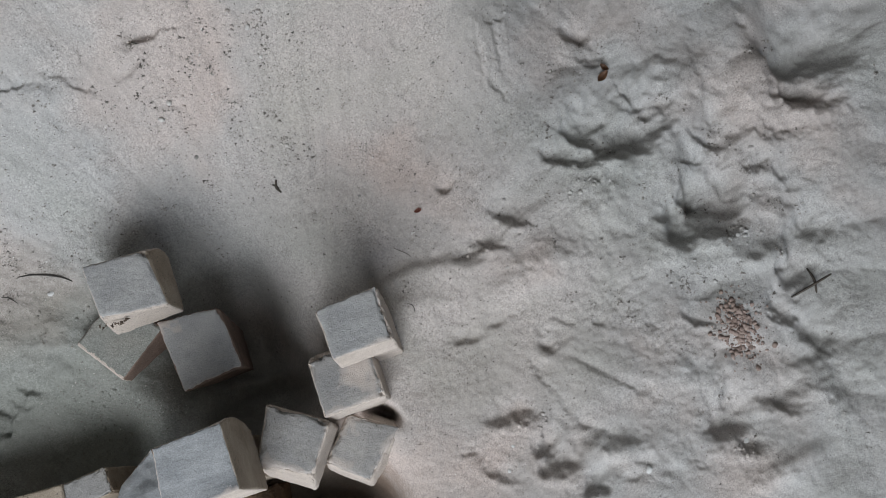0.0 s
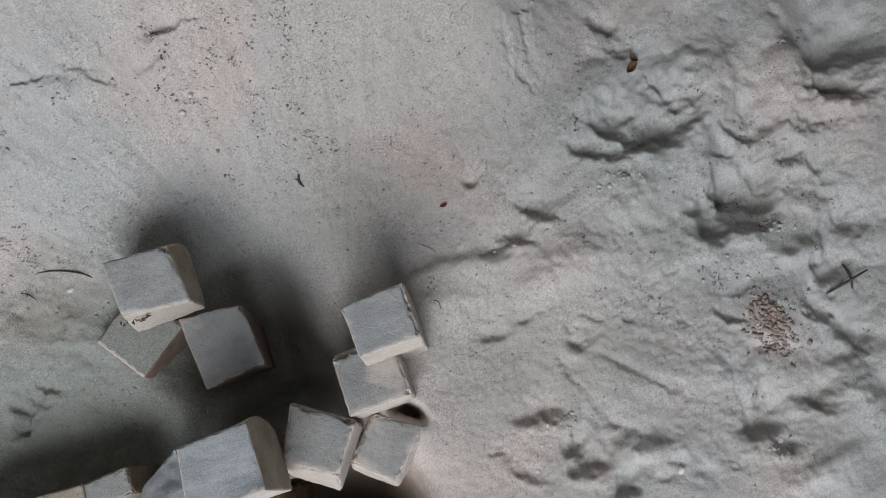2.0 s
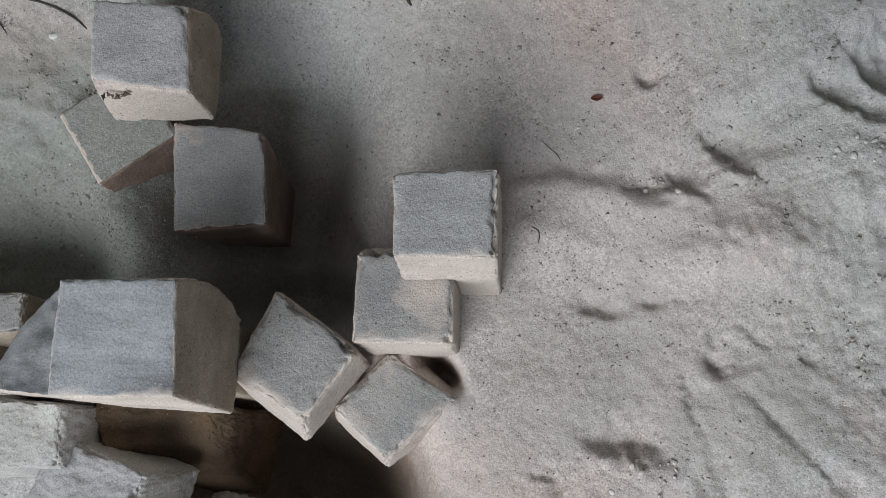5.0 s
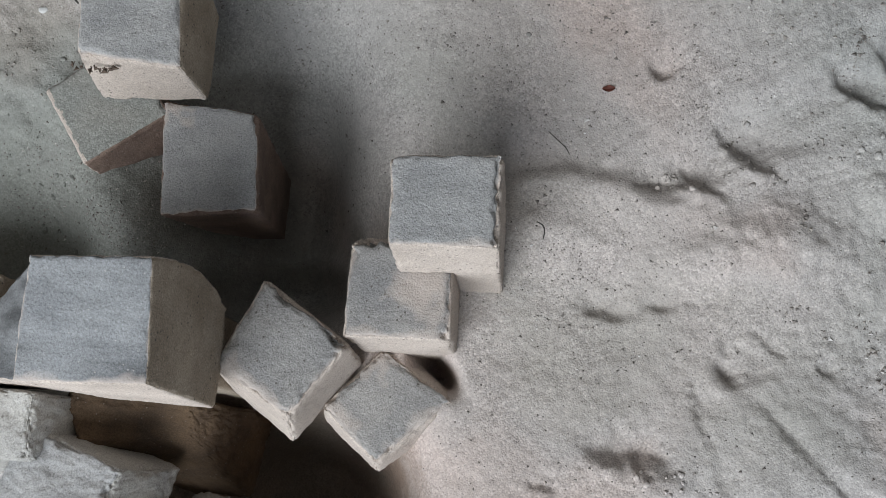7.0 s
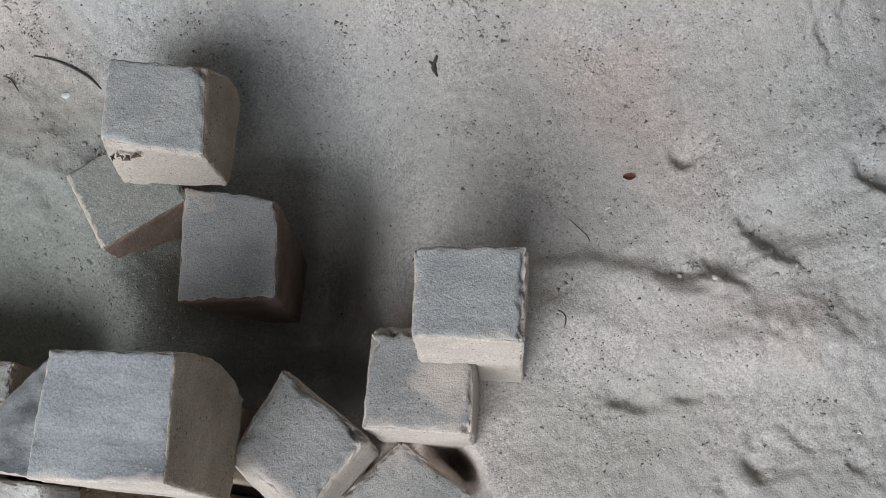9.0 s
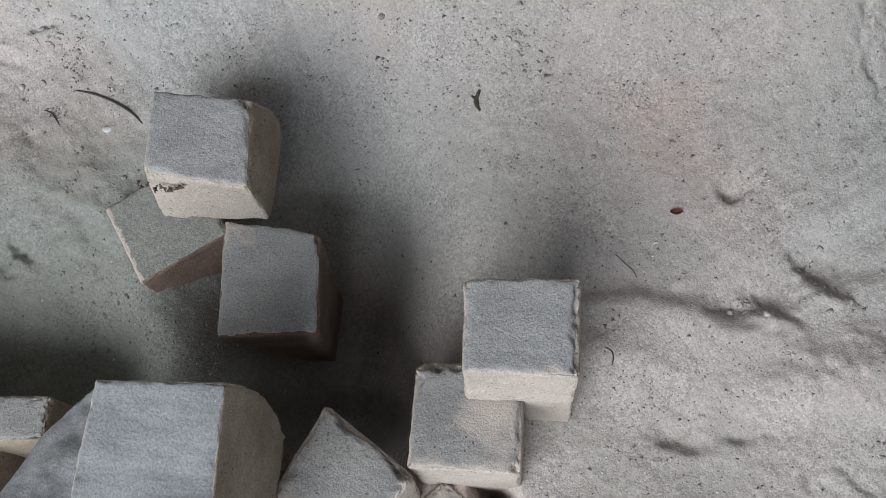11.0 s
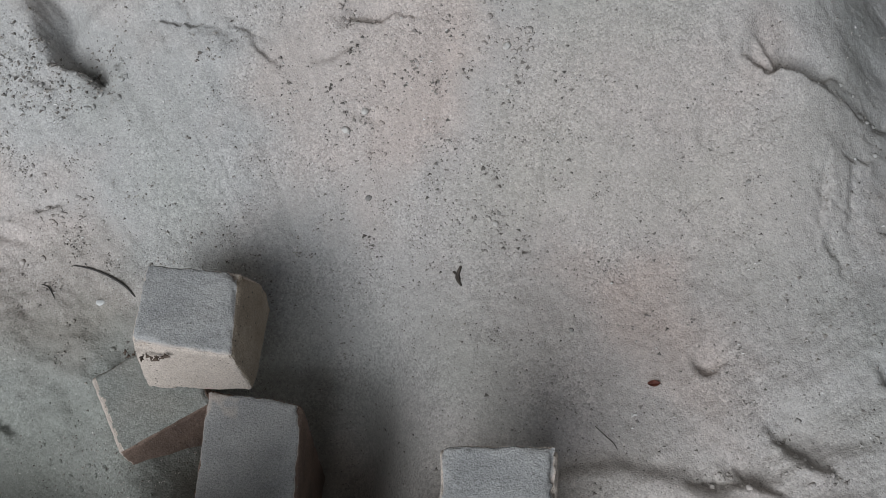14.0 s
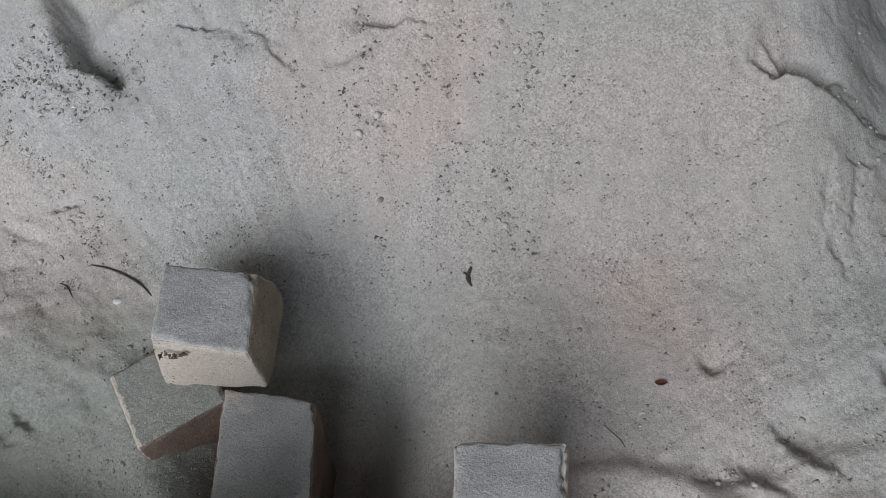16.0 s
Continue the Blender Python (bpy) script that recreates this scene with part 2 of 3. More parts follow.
MIDDLE_PRINTS = [
    (0.869, 0.619, 0.033, 0.017, -32, 0.8),
    (0.802, 0.545, 0.055, 0.029, -46, 0.7),
    (0.918, 0.493, 0.078, 0.022, -12, 0.6),
    (1.022, 0.623, 0.037, 0.018, -33, 0.4),
    (0.949, 0.56, 0.064, 0.055, -19, 0.5),
    (1.143, 0.532, 0.074, 0.022, -33, 0.25),
    (1.231, 0.414, 0.054, 0.026, -29, 0.3),
    (0.939, 0.763, 0.037, 0.006, -13, 0.7),
    (1.056, 0.71, 0.02, 0.006, 3, 0.7),
    (1.066, 0.984, 0.038, 0.009, -35, 0.3),
    (0.369, 1.284, 0.058, 0.01, 87, 0.5),
    (0.385, 1.188, 0.044, 0.009, -65, 0.4),
    (0.27, 0.775, 0.067, 0.014, -38, 0.6),
    (0.176, 0.703, 0.058, 0.016, -41, 0.4),
    (0.13, 0.692, 0.046, 0.011, 8, 0.4),
    (0.107, 0.918, 0.022, 0.011, -13, 0.6),
]
DRAG_MARKS = [
    (0.004, 0.433, 0.055, 0.013, -8, 0.31),
    (0.125, 0.438, 0.032, 0.013, -8, 0.31),
    (0.185, 0.459, 0.013, 0.005, -31, 0.37),
    (0.266, 0.38, 0.022, 0.011, -25, 0.25),
    (0.255, 0.325, 0.025, 0.016, -51, 0.37),
    (0.342, 0.389, 0.036, 0.007, -33, 0.31),
    (0.444, 0.345, 0.014, 0.009, -38, 0.31),
    (0.604, 0.277, 0.018, 0.009, -28, 0.37),
    (0.632, 0.443, 0.027, 0.011, -9, 0.22),
    (0.352, 0.23, 0.071, 0.011, -41, 0.28),
    (0.46, 0.132, 0.075, 0.009, -43, 0.19),
    (0.212, 0.213, 0.059, 0.009, -68, 0.22),
    (0.256, 0.091, 0.064, 0.012, -56, 0.22),
    (0.356, -0.009, 0.08, 0.012, -36, 0.31),
    (0.197, 0.283, 0.05, 0.007, -64, 0.19),
    (0.591, 0.199, 0.01, 0.009, -47, 0.37),
]
NEAR_PRINTS = [
    (0.066, 0.149, 0.067, 0.018, -13, 0.49),
    (0.116, 0.159, 0.032, 0.009, -8, 0.33),
    (0.12, 0.019, 0.025, 0.014, -50, 0.66),
    (0.166, -0.043, 0.061, 0.023, -17, 0.61),
    (0.248, 0.002, 0.044, 0.017, -13, 0.29),
    (-0.098, 0.084, 0.031, 0.009, -27, 0.33),
    (-0.029, 0.006, 0.06, 0.013, -48, 0.37),
    (0.227, -0.145, 0.029, 0.024, -50, 0.57),
    (0.37, -0.158, 0.043, 0.01, -16, 0.33),
    (0.416, -0.122, 0.03, 0.007, -24, 0.41),
]
EAST_PRINTS = [
    (0.692, -0.118, 0.055, 0.031, -46, 0.59),
    (0.766, -0.183, 0.042, 0.015, -24, 0.68),
    (0.893, -0.095, 0.064, 0.015, -26, 0.64),
    (0.584, -0.175, 0.043, 0.01, -36, 0.26),
    (0.757, 0.242, 0.042, 0.011, -42, 0.59),
    (0.821, 0.314, 0.037, 0.009, -5, 0.42),
    (1.022, 0.181, 0.047, 0.018, -48, 0.68),
    (1.093, 0.09, 0.064, 0.025, -48, 0.51),
    (1.107, 0.264, 0.036, 0.033, -31, 0.51),
    (1.062, 0.002, 0.064, 0.021, 14, 0.3),
    (0.995, -0.068, 0.051, 0.014, 24, 0.3),
]
HEAP_CREASES = [
    (0.213, 1.52, 0.025, 0.008, -20, 0.9),
    (0.291, 1.518, 0.061, 0.01, 8, 0.9),
    (0.382, 1.503, 0.057, 0.009, -4, 0.5),
    (0.482, 1.492, 0.058, 0.016, -6, 0.55),
    (0.451, 1.385, 0.033, 0.006, 17, 0.5),
    (0.425, 1.285, 0.069, 0.009, -90, 0.4),
    (-1.271, 1.473, 0.042, 0.013, -9, 0.8),
    (-1.382, 1.548, 0.077, 0.017, -43, 0.6),
    (-1.058, 1.557, 0.061, 0.005, -1, 0.8),
    (-1.051, 1.587, 0.034, 0.006, -37, 0.4),
    (-0.91, 1.555, 0.042, 0.003, -21, 0.7),
    (-0.867, 1.512, 0.046, 0.004, -37, 0.7),
    (-1.091, 1.51, 0.021, 0.004, -49, 0.4),
    (-0.631, 1.579, 0.052, 0.006, 0, 0.6),
    (-0.541, 1.583, 0.026, 0.003, -1, 0.5),
]
HEAP_PITS = [
    (-1.382, 1.435, 0.029, 0.007, -16, 0.52),
    (-1.446, 1.448, 0.036, 0.004, 9, 0.38),
    (-1.438, 1.496, 0.03, 0.005, -20, 0.38),
    (-1.418, 1.393, 0.021, 0.005, -7, 0.3),
    (-1.357, 1.208, 0.022, 0.005, -7, 0.3),
    (-1.44, 1.177, 0.053, 0.007, -15, 0.3),
    (0.086, 1.155, 0.013, 0.003, 18, 0.17),
    (0.088, 1.096, 0.009, 0.004, 18, 0.14),
    (0.097, 1.265, 0.012, 0.003, 15, 0.17),
    (0.114, 1.393, 0.025, 0.002, 32, 0.2),
    (0.152, 1.359, 0.033, 0.002, 29, 0.14),
    (0.27, 1.429, 0.034, 0.002, 26, 0.17),
]
TREAD_MARKS = [
    (-1.392, 0.734, 0.038, 0.009, -40, 0.7),
    (-1.438, 0.707, 0.036, 0.009, -50, 0.7),
    (-1.491, 0.692, 0.037, 0.009, -49, 0.8),
    (-1.518, 0.636, 0.024, 0.016, -27, 0.7),
    (-1.36, 0.76, 0.028, 0.011, -4, -0.3),
    (-1.216, 0.732, 0.064, 0.011, -63, 0.25),
]
# wide hollows and mounds: place, half length, half width, turn, height
HOLLOWS = [(1.47, 1.0, 0.18, 0.14, -9, -0.2), (-1.35, 1.57, 0.16, 0.07, -50, -0.16), (0.31, 1.545, 0.085, 0.035, -6, -0.09)]
MOUNDS = [
    (0.353, -0.069, 0.095, 0.041, -19, 0.022),
    (0.604, 0.730, 0.130, 0.074, 1, 0.016),
    (0.290, 0.566, 0.221, 0.065, 1, 0.018),
    (1.018, 0.384, 0.110, 0.040, -9, 0.022),
    (0.866, 0.185, 0.096, 0.118, -19, 0.014),
    (0.822, -0.279, 0.105, 0.050, 1, 0.018),
    (0.618, 0.119, 0.155, 0.047, -31, 0.010),
    (0.693, 0.497, 0.092, 0.054, 1, 0.014),
    (1.060, -0.125, 0.053, 0.101, 0, 0.020),
    (1.211, 0.869, 0.055, 0.078, -19, 0.020),
    (0.974, 1.075, 0.114, 0.097, 2, 0.012),
    (-0.070, 0.584, 0.109, 0.054, -9, 0.008),
]
HEAP_RILLS = [
    (-0.645, 1.585, 0.06, 0.016, 8, -0.03),
    (-0.700, 1.531, 0.052, 0.008, 16, -0.010),
    (-1.466, 1.152, 0.060, 0.009, -21, -0.012),
    (-1.371, 1.209, 0.043, 0.009, 9, -0.012),
    (0.112, 1.385, 0.102, 0.008, 36, -0.0035),
    (0.082, 1.263, 0.059, 0.005, 27, -0.003),
    (0.220, 1.402, 0.088, 0.009, 32, -0.0035),
    (0.158, 1.437, 0.069, 0.006, 39, -0.0035),
    (-1.233, 1.595, 0.084, 0.043, 0, 0.020),
    (-0.968, 1.511, 0.108, 0.031, 0, 0.012),
    (0.319, 1.480, 0.073, 0.039, -6, 0.012),
    (-0.631, 1.408, 0.038, 0.013, -23, -0.006),
]


def broad_height(x, y):
    z = -0.165 + 0.2 * soft_over(np.minimum(y, 6.0) - 0.45, 0.08)
    heap = 1 / (1 + np.exp(np.clip((x - 0.45) / 0.09, -60, 60)))
    z = z + 0.55 * heap * soft_over(np.minimum(y, 3.0) - 1.17, 0.05)
    return z - 0.12 * (1 - heap) * soft_over(np.minimum(y, 2.5) - 0.7, 0.1)


def ground_height(x, y):
    x, y = np.asarray(x, float), np.asarray(y, float)
    z = broad_height(x, y)
    # sand banked up at the far side of the left-hand blocks
    z = z + 0.05 / (1 + np.exp((x + 0.98) / 0.07)) / (1 + np.exp((0.72 - y) / 0.13))
    # pit in front of the blocks, and the gap behind the cornerwise one
    z = z + dent(x, y, -0.69, 0.03, 0.29, 0.21, 0, -0.75, 1.7)
    z = z + dent(x, y, -0.322, 0.305, 0.05, 0.026, -43, -0.2, 1.3)
    warp_x = 0.026 * value_noise(x, y, 9, 21) + 0.011 * value_noise(x, y, 24, 22)
    warp_y = 0.026 * value_noise(x, y, 9, 23) + 0.011 * value_noise(x, y, 24, 24)
    ragged = 0.95 + 0.3 * value_noise(x, y, 8, 25) + 0.22 * value_noise(x, y, 22, 26) + 0.12 * value_noise(x, y, 55, 27)
    # the sand lies lower along the stacked blocks and in the middle
    z = z + dent(x, y, -0.7, 0.74, 0.16, 0.31, -4, -0.4) + dent(x, y, -0.55, 0.5, 0.14, 0.14, 0, -0.1)
    # sand heaped between the turned block and the standing one, falling off into the dark gap behind the row
    heaped = dent(x, y, -0.97, 0.53, 0.13, 0.12, 70, 0.1) / (1 + np.exp(np.clip((x + 0.885 - 0.25 * (y - 0.5) + 0.3 * warp_x) / 0.014, -40, 40)))
    heaped = heaped + dent(x, y, -1.09, 0.67, 0.13, 0.075, 125, 0.045)
    z = z + heaped + dent(x, y, -0.72, 0.47, 0.17, 0.085, 0, -0.12, 2.0) + dent(x, y, -1.25, 0.42, 0.5, 0.22, 0, -0.07)
    z = z + dent(x, y, -0.285, 0.7, 0.1, 0.085, 0, -0.1)
    # bank with a crest beside the stacked blocks
    crest = 0.692 - 0.042 * np.exp(-(((x - 0.12) / 0.07) ** 2)) + 0.3 * np.maximum(x - 0.2, 0)
    past = crest + 0.6 * warp_y - y
    bank = np.where(past > 0, np.exp(-np.maximum(past, 0) / 0.13), np.exp(-((past / 0.035) ** 2)))
    z = z + 0.022 * bank * np.clip((x + 0.3) * 10, 0, 1) / (1 + np.exp((x - 0.36) / 0.03))
    for cx, cy, a, b, turn, depth in MOUNDS + HEAP_RILLS:
        near = (np.abs(x - cx) < 3 * max(a, b) + 0.05) & (np.abs(y - cy) < 3 * max(a, b) + 0.05)
        if near.any():
            k = min(1.0, b / 0.03)
            z[near] += dent(x[near] + warp_x[near] * k, y[near] + warp_y[near] * k, cx, cy, a, max(b, 0.012), turn, 1.5 * depth) * ragged[near]
    for cx, cy, a, b, turn, depth in HOLLOWS:
        z = z + scoop(x + warp_x, y + warp_y, cx, cy, a, b, turn, depth)
    crumbled = 0.9 + 0.3 * value_noise(x, y, 13, 41) + 0.12 * value_noise(x, y, 40, 42)
    broken = np.zeros_like(z)
    for cx, cy, a, b, turn, steep in FAR_PRINTS + MIDDLE_PRINTS + DRAG_MARKS + NEAR_PRINTS + EAST_PRINTS + HEAP_CREASES + HEAP_PITS + TREAD_MARKS:
        b = max(b, 0.006) * (1.25 if b > 0.012 else 1.1)
        near = (np.abs(x - cx) < 1.6 * a + 12 * b) & (np.abs(y - cy) < 1.6 * a + 12 * b)
        if near.any():
            k, xn, yn = min(1.0, b / 0.035), x[near], y[near]
            jag = 0.9 if b < 0.012 else 0.45
            jag_x = b * jag * (0.9 * value_noise(xn, yn, 0.7 / b, 71) + 0.5 * value_noise(xn, yn, 1.6 / b, 72))
            jag_y = b * jag * (0.9 * value_noise(xn, yn, 0.7 / b, 73) + 0.5 * value_noise(xn, yn, 1.6 / b, 74))
            z[near] += lee(xn + warp_x[near] * k + jag_x, yn + warp_y[near] * k + jag_y, cx, cy, a, b, turn, steep) * crumbled[near]
            broken[near] = np.maximum(broken[near], np.exp(-(((xn - cx) / (a + b)) ** 2 + ((yn - cy) / (0.5 * a + 1.5 * b)) ** 2)) * min(1.0, abs(steep) * 1.5))
    z = z + broken * (0.0016 * value_noise(x, y, 58, 75) + 0.0016 * value_noise(x, y, 120, 76))
    # trodden ground away from the heap is lumpy, the heap itself has fine runnels
    trod = 1 / (1 + np.exp((0.42 - x) / 0.08))
    lumps = np.abs(value_noise(x, y, 5, 5)) * 0.022 + value_noise(x, y, 7, 36) * 0.005 + value_noise(x, y, 19, 6) * 0.002 + 0.018 * value_noise(x, y, 2.6, 33)
    z = z + trod * (lumps - 0.018)
    crumbly = np.clip(value_noise(x, y, 3.1, 31) * 1.6 + 0.1, 0, 1) * np.clip(0.3 + trod + (y > 1.35) * 0.6, 0, 1)
    # knobbly sand at the west end
    west = 1 / (1 + np.exp(np.clip((x + 1.05) / 0.06, -40, 40))) * np.clip((1.25 - y) * 4, 0, 1)
    z = z + west * (0.006 * value_noise(x, y, 11, 81) + 0.004 * value_noise(x, y, 27, 82) + 0.002 * value_noise(x, y, 60, 83))
    # drawn-out ripples where the sand was dragged
    u, v = x * 0.766 - y * 0.643, x * 0.643 + y * 0.766
    drag = np.exp(-(((x - 0.34) / 0.26) ** 2 + ((y - 0.22) / 0.24) ** 2) ** 2)
    z = z + drag * (value_noise(u * 4.5, v * 27, 1.0, 51, False) * 0.0016 + value_noise(u * 9, v * 60, 1.0, 52, False) * 0.001)
    pitted = np.clip(value_noise(x, y, 4.3, 61) * 1.8, 0, 1) * trod
    z = z - pitted * np.clip(value_noise(x, y, 24, 62) - 0.15, 0, 1) * 0.012
    z = z + crumbly * (value_noise(x, y, 42, 7) * 0.0026 + value_noise(x, y, 95, 32) * 0.0013)
    ang, rad = np.arctan2(y - 0.45, x + 0.45), np.hypot(y - 0.45, x + 0.45)
    runnel = value_noise(ang * 9, rad * 1.6, 1.0, 8, False) * 0.006 + value_noise(ang * 26, rad * 2.5, 1.0, 9, False) * 0.0028 + value_noise(ang * 70, rad * 4, 1.0, 10, False) * 0.0012
    z = z + 1.35 * runnel * np.clip((rad - 0.35) * 2, 0, 1) * np.clip((y - 0.6) * 4, 0, 1)
    z = z + 0.008 * value_noise(x, y, 4.0, 1) + 0.002 * value_noise(x, y, 13, 2) + 0.0016 * value_noise(x, y, 34, 3) + 0.0011 * value_noise(x, y, 85, 4)
    return z


def spaced(lo, hi, step, far):
    inner = np.arange(lo, hi + step / 2, step)
    out, d, e = [], step, 0.0
    while e < far:
        d *= 1.15
        e += d
        out.append(e)
    out = np.array(out)
    return np.concatenate([lo - out[::-1], inner, hi + out])


def build_ground():
    xs, ys = spaced(-1.7, 1.65, 0.0045, 60), spaced(-0.5, 1.95, 0.0045, 60)
    gx, gy = np.meshgrid(xs, ys)
    # the fine relief dies away outside the trodden place
    off = np.hypot(np.maximum(np.abs(gx + 0.025) - 1.68, 0), np.maximum(np.abs(gy - 0.725) - 1.23, 0))
    near = np.exp(-off / 0.25)
    gz = near * ground_height(gx, gy) + (1 - near) * broad_height(gx, gy)
    n, m = len(ys), len(xs)
    me = bpy.data.meshes.new("ground")
    idx = np.arange(n * m).reshape(n, m)
    quads = np.stack([idx[:-1, :-1], idx[:-1, 1:], idx[1:, 1:], idx[1:, :-1]], -1).reshape(-1, 4)
    me.vertices.add(n * m)
    me.vertices.foreach_set("co", np.stack([gx, gy, gz], -1).ravel().astype(np.float32))
    me.loops.add(quads.size)
    me.loops.foreach_set("vertex_index", quads.ravel().astype(np.int32))
    me.polygons.add(len(quads))
    me.polygons.foreach_set("loop_start", np.arange(0, quads.size, 4, dtype=np.int32))
    me.polygons.foreach_set("use_smooth", np.ones(len(quads), dtype=bool))
    me.update(calc_edges=True)
    me.validate()
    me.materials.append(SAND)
    return tagged(new("ground", me), "pale grey sand with footprints, rising into a loose heap", "sand", kind="structure")


build_ground()

# ---- unseen walls and ceiling, added round the place to shut out sky light ----


def box_mesh(name, lo, hi, mat):
    bm = bmesh.new()
    bmesh.ops.create_cube(bm, size=1)
    for v in bm.verts:
        v.co = [lo[k] + (hi[k] - lo[k]) * (v.co[k] + 0.5) for k in range(3)]
    me = bpy.data.meshes.new(name)
    bm.to_mesh(me)
    bm.free()
    me.materials.append(mat)
    return new(name, me)


for nm, lo, hi in (("wall_north", (-8.2, 5.0, -0.5), (8.2, 5.2, 6.6)), ("wall_west", (-8.2, -8.5, -0.5), (-8.0, 5.0, 6.6)), ("wall_east", (8.0, -8.5, -0.5), (8.2, 5.0, 6.6))):
    tagged(box_mesh(nm, lo, hi, UNSEEN_SHED), "unseen plain grey wall, added to hold back sky light", "wall", kind="structure")
tagged(box_mesh("ceiling", (-8.3, -8.5, 6.6), (8.3, 5.3, 6.75), UNSEEN_SHED), "unseen plain grey ceiling, added to cut overhead sky light", "ceiling", kind="structure")

# ---- concrete blocks ----


def rough(p, scale, seed):
    return noise.noise(Vector(p) * scale + Vector((seed * 7.31, seed * 3.17, seed * 1.93)))


def block(label, low, high, bottom, top, seed, mats=(SIDE, CAST, SIDE), wear=0.007, chips=(), lumpy=0.0, dust=0.0, drifts=(), belly=(0, 0), name="concrete_block", group="concrete blocks", category="concrete block", cuts=40):
    """A cast block between the four plan corners of its foot and of its top, each with its height. Edges are worn, chips are knocked off.
    mats: sides, top, and the side that looks along +x."""
    lo = [Vector((x, y, z)) for (x, y), z in zip(low, bottom)]
    hi = [Vector((x, y, z)) for (x, y), z in zip(high, top)]
    half = Vector((((lo[1] - lo[0]).length) / 2, ((lo[3] - lo[0]).length) / 2, abs(sum(top) - sum(bottom)) / 8))
    bm = bmesh.new()
    bmesh.ops.create_cube(bm, size=2)
    bmesh.ops.subdivide_edges(bm, edges=bm.edges[:], cuts=cuts, use_grid_fill=True)
    for f in bm.faces:
        c = f.calc_center_median()
        left = len(mats) > 3 and c.x < (-0.72 - 0.12 * rough(c, 5, seed + 20) if c.z > 0.999 else -0.999)
        f.material_index = 3 if left else 1 if c.z > 0.999 else 2 if c.x > 0.999 else 0
        f.smooth = True
    lying = []
    for v in bm.verts:
        near_front, near_side = half.y * (1 + math.sin(v.co.y * 1.5708)), half.x * (1 - math.sin(abs(v.co.x) * 1.5708))
        patch = 1 + 1.3 * rough(v.co, 2.2, seed + 21) + 0.7 * rough(v.co, 6, seed + 22)
        lie = max(0.0, 1 - near_front / max(0.001, 2.2 * dust * patch), 0.8 - near_side / max(0.001, 0.9 * dust * patch)) if v.co.z > 0.999 and dust else 0.0
        p = Vector([math.sin(c * math.pi / 2) * h for c, h in zip(v.co, half)])
        for du, dw, size in drifts:
            far = math.hypot(p.x - du * half.x, p.y - dw * half.y) / (size * max(0.4, patch))
            lie = max(lie, 0.95 - 0.75 * far * far if v.co.z > 0.999 else 0.0)
        lying.append(lie)
        worn = wear * (0.4 + 1.2 * abs(rough(p, 16, seed)) + 1.5 * max(0, rough(p, 42, seed + 5)) ** 2 + 1.2 * max(0, rough(p, 95, seed + 6)) + 0.9 * abs(rough(p, 150, seed + 7)))
        for cx, cy, cz, size in chips:
            d = (Vector((cx * half.x, cy * half.y, cz * half.z)) - p).length
            worn += size * max(0, 1 - d / (size * 2.2)) * (1 + 0.9 * rough(p, 70, seed + 9))
        core = Vector([max(-(h - worn), min(h - worn, c)) for c, h in zip(p, half)])
        out = p - core
        if out.length > 1e-9:
            p = core + out.normalized() * worn
        if lumpy:
            p += p.normalized() * lumpy * (rough(p, 13, seed + 2) + 0.5 - 0.7 * noise.voronoi(p * 28 + Vector((seed, 0, 0)))[0][0] + 0.45 * rough(p, 60, seed + 3) + 0.35 * rough(p, 140, seed + 4))
        p += Vector((rough(p, 55, seed + 11), rough(p, 55, seed + 12), rough(p, 55, seed + 13))) * 0.0012
        p += Vector((rough(p, 12, seed + 14), rough(p, 12, seed + 15), rough(p, 12, seed + 16))) * 0.0012
        u, w, t = (p.x / half.x + 1) / 2, (p.y / half.y + 1) / 2, (p.z / half.z + 1) / 2
        a = lo[0] * (1 - u) * (1 - w) + lo[1] * u * (1 - w) + lo[2] * u * w + lo[3] * (1 - u) * w
        b = hi[0] * (1 - u) * (1 - w) + hi[1] * u * (1 - w) + hi[2] * u * w + hi[3] * (1 - u) * w
        v.co = a * (1 - t) + b * t
        if belly[0] or belly[1]:
            swell = max(0.0, math.sin(math.pi * min(1, max(0, t)))) * max(0.0, u) ** 2
            v.co += Vector((belly[0] * swell * min(1, max(0, 4 * w * (1.25 - w))), belly[1] * swell * max(0.0, w) ** 3, 0))
    me = bpy.data.meshes.new(name)
    bm.to_mesh(me)
    bm.free()
    me.attributes.new("dust", "FLOAT", "POINT").data.foreach_set("value", lying)
    for m in mats:
        me.materials.append(m)
    return tagged(new(name, me), label, category, group=group)


def turned(cx, cy, w, d, turn):
    c, s = math.cos(radians(turn)), math.sin(radians(turn))
    return [(cx + u * c - v * s, cy + u * s + v * c) for u, v in ((-w / 2, -d / 2), (w / 2, -d / 2), (w / 2, d / 2), (-w / 2, d / 2))]


def plain_block(label, cx, cy, w, d, turn, bottom, top, seed, flare=0.0, **more):
    return block(label, turned(cx, cy, w + flare, d + flare, turn), turned(cx, cy, w, d, turn), [bottom] * 4, [top] * 4, seed, **more)


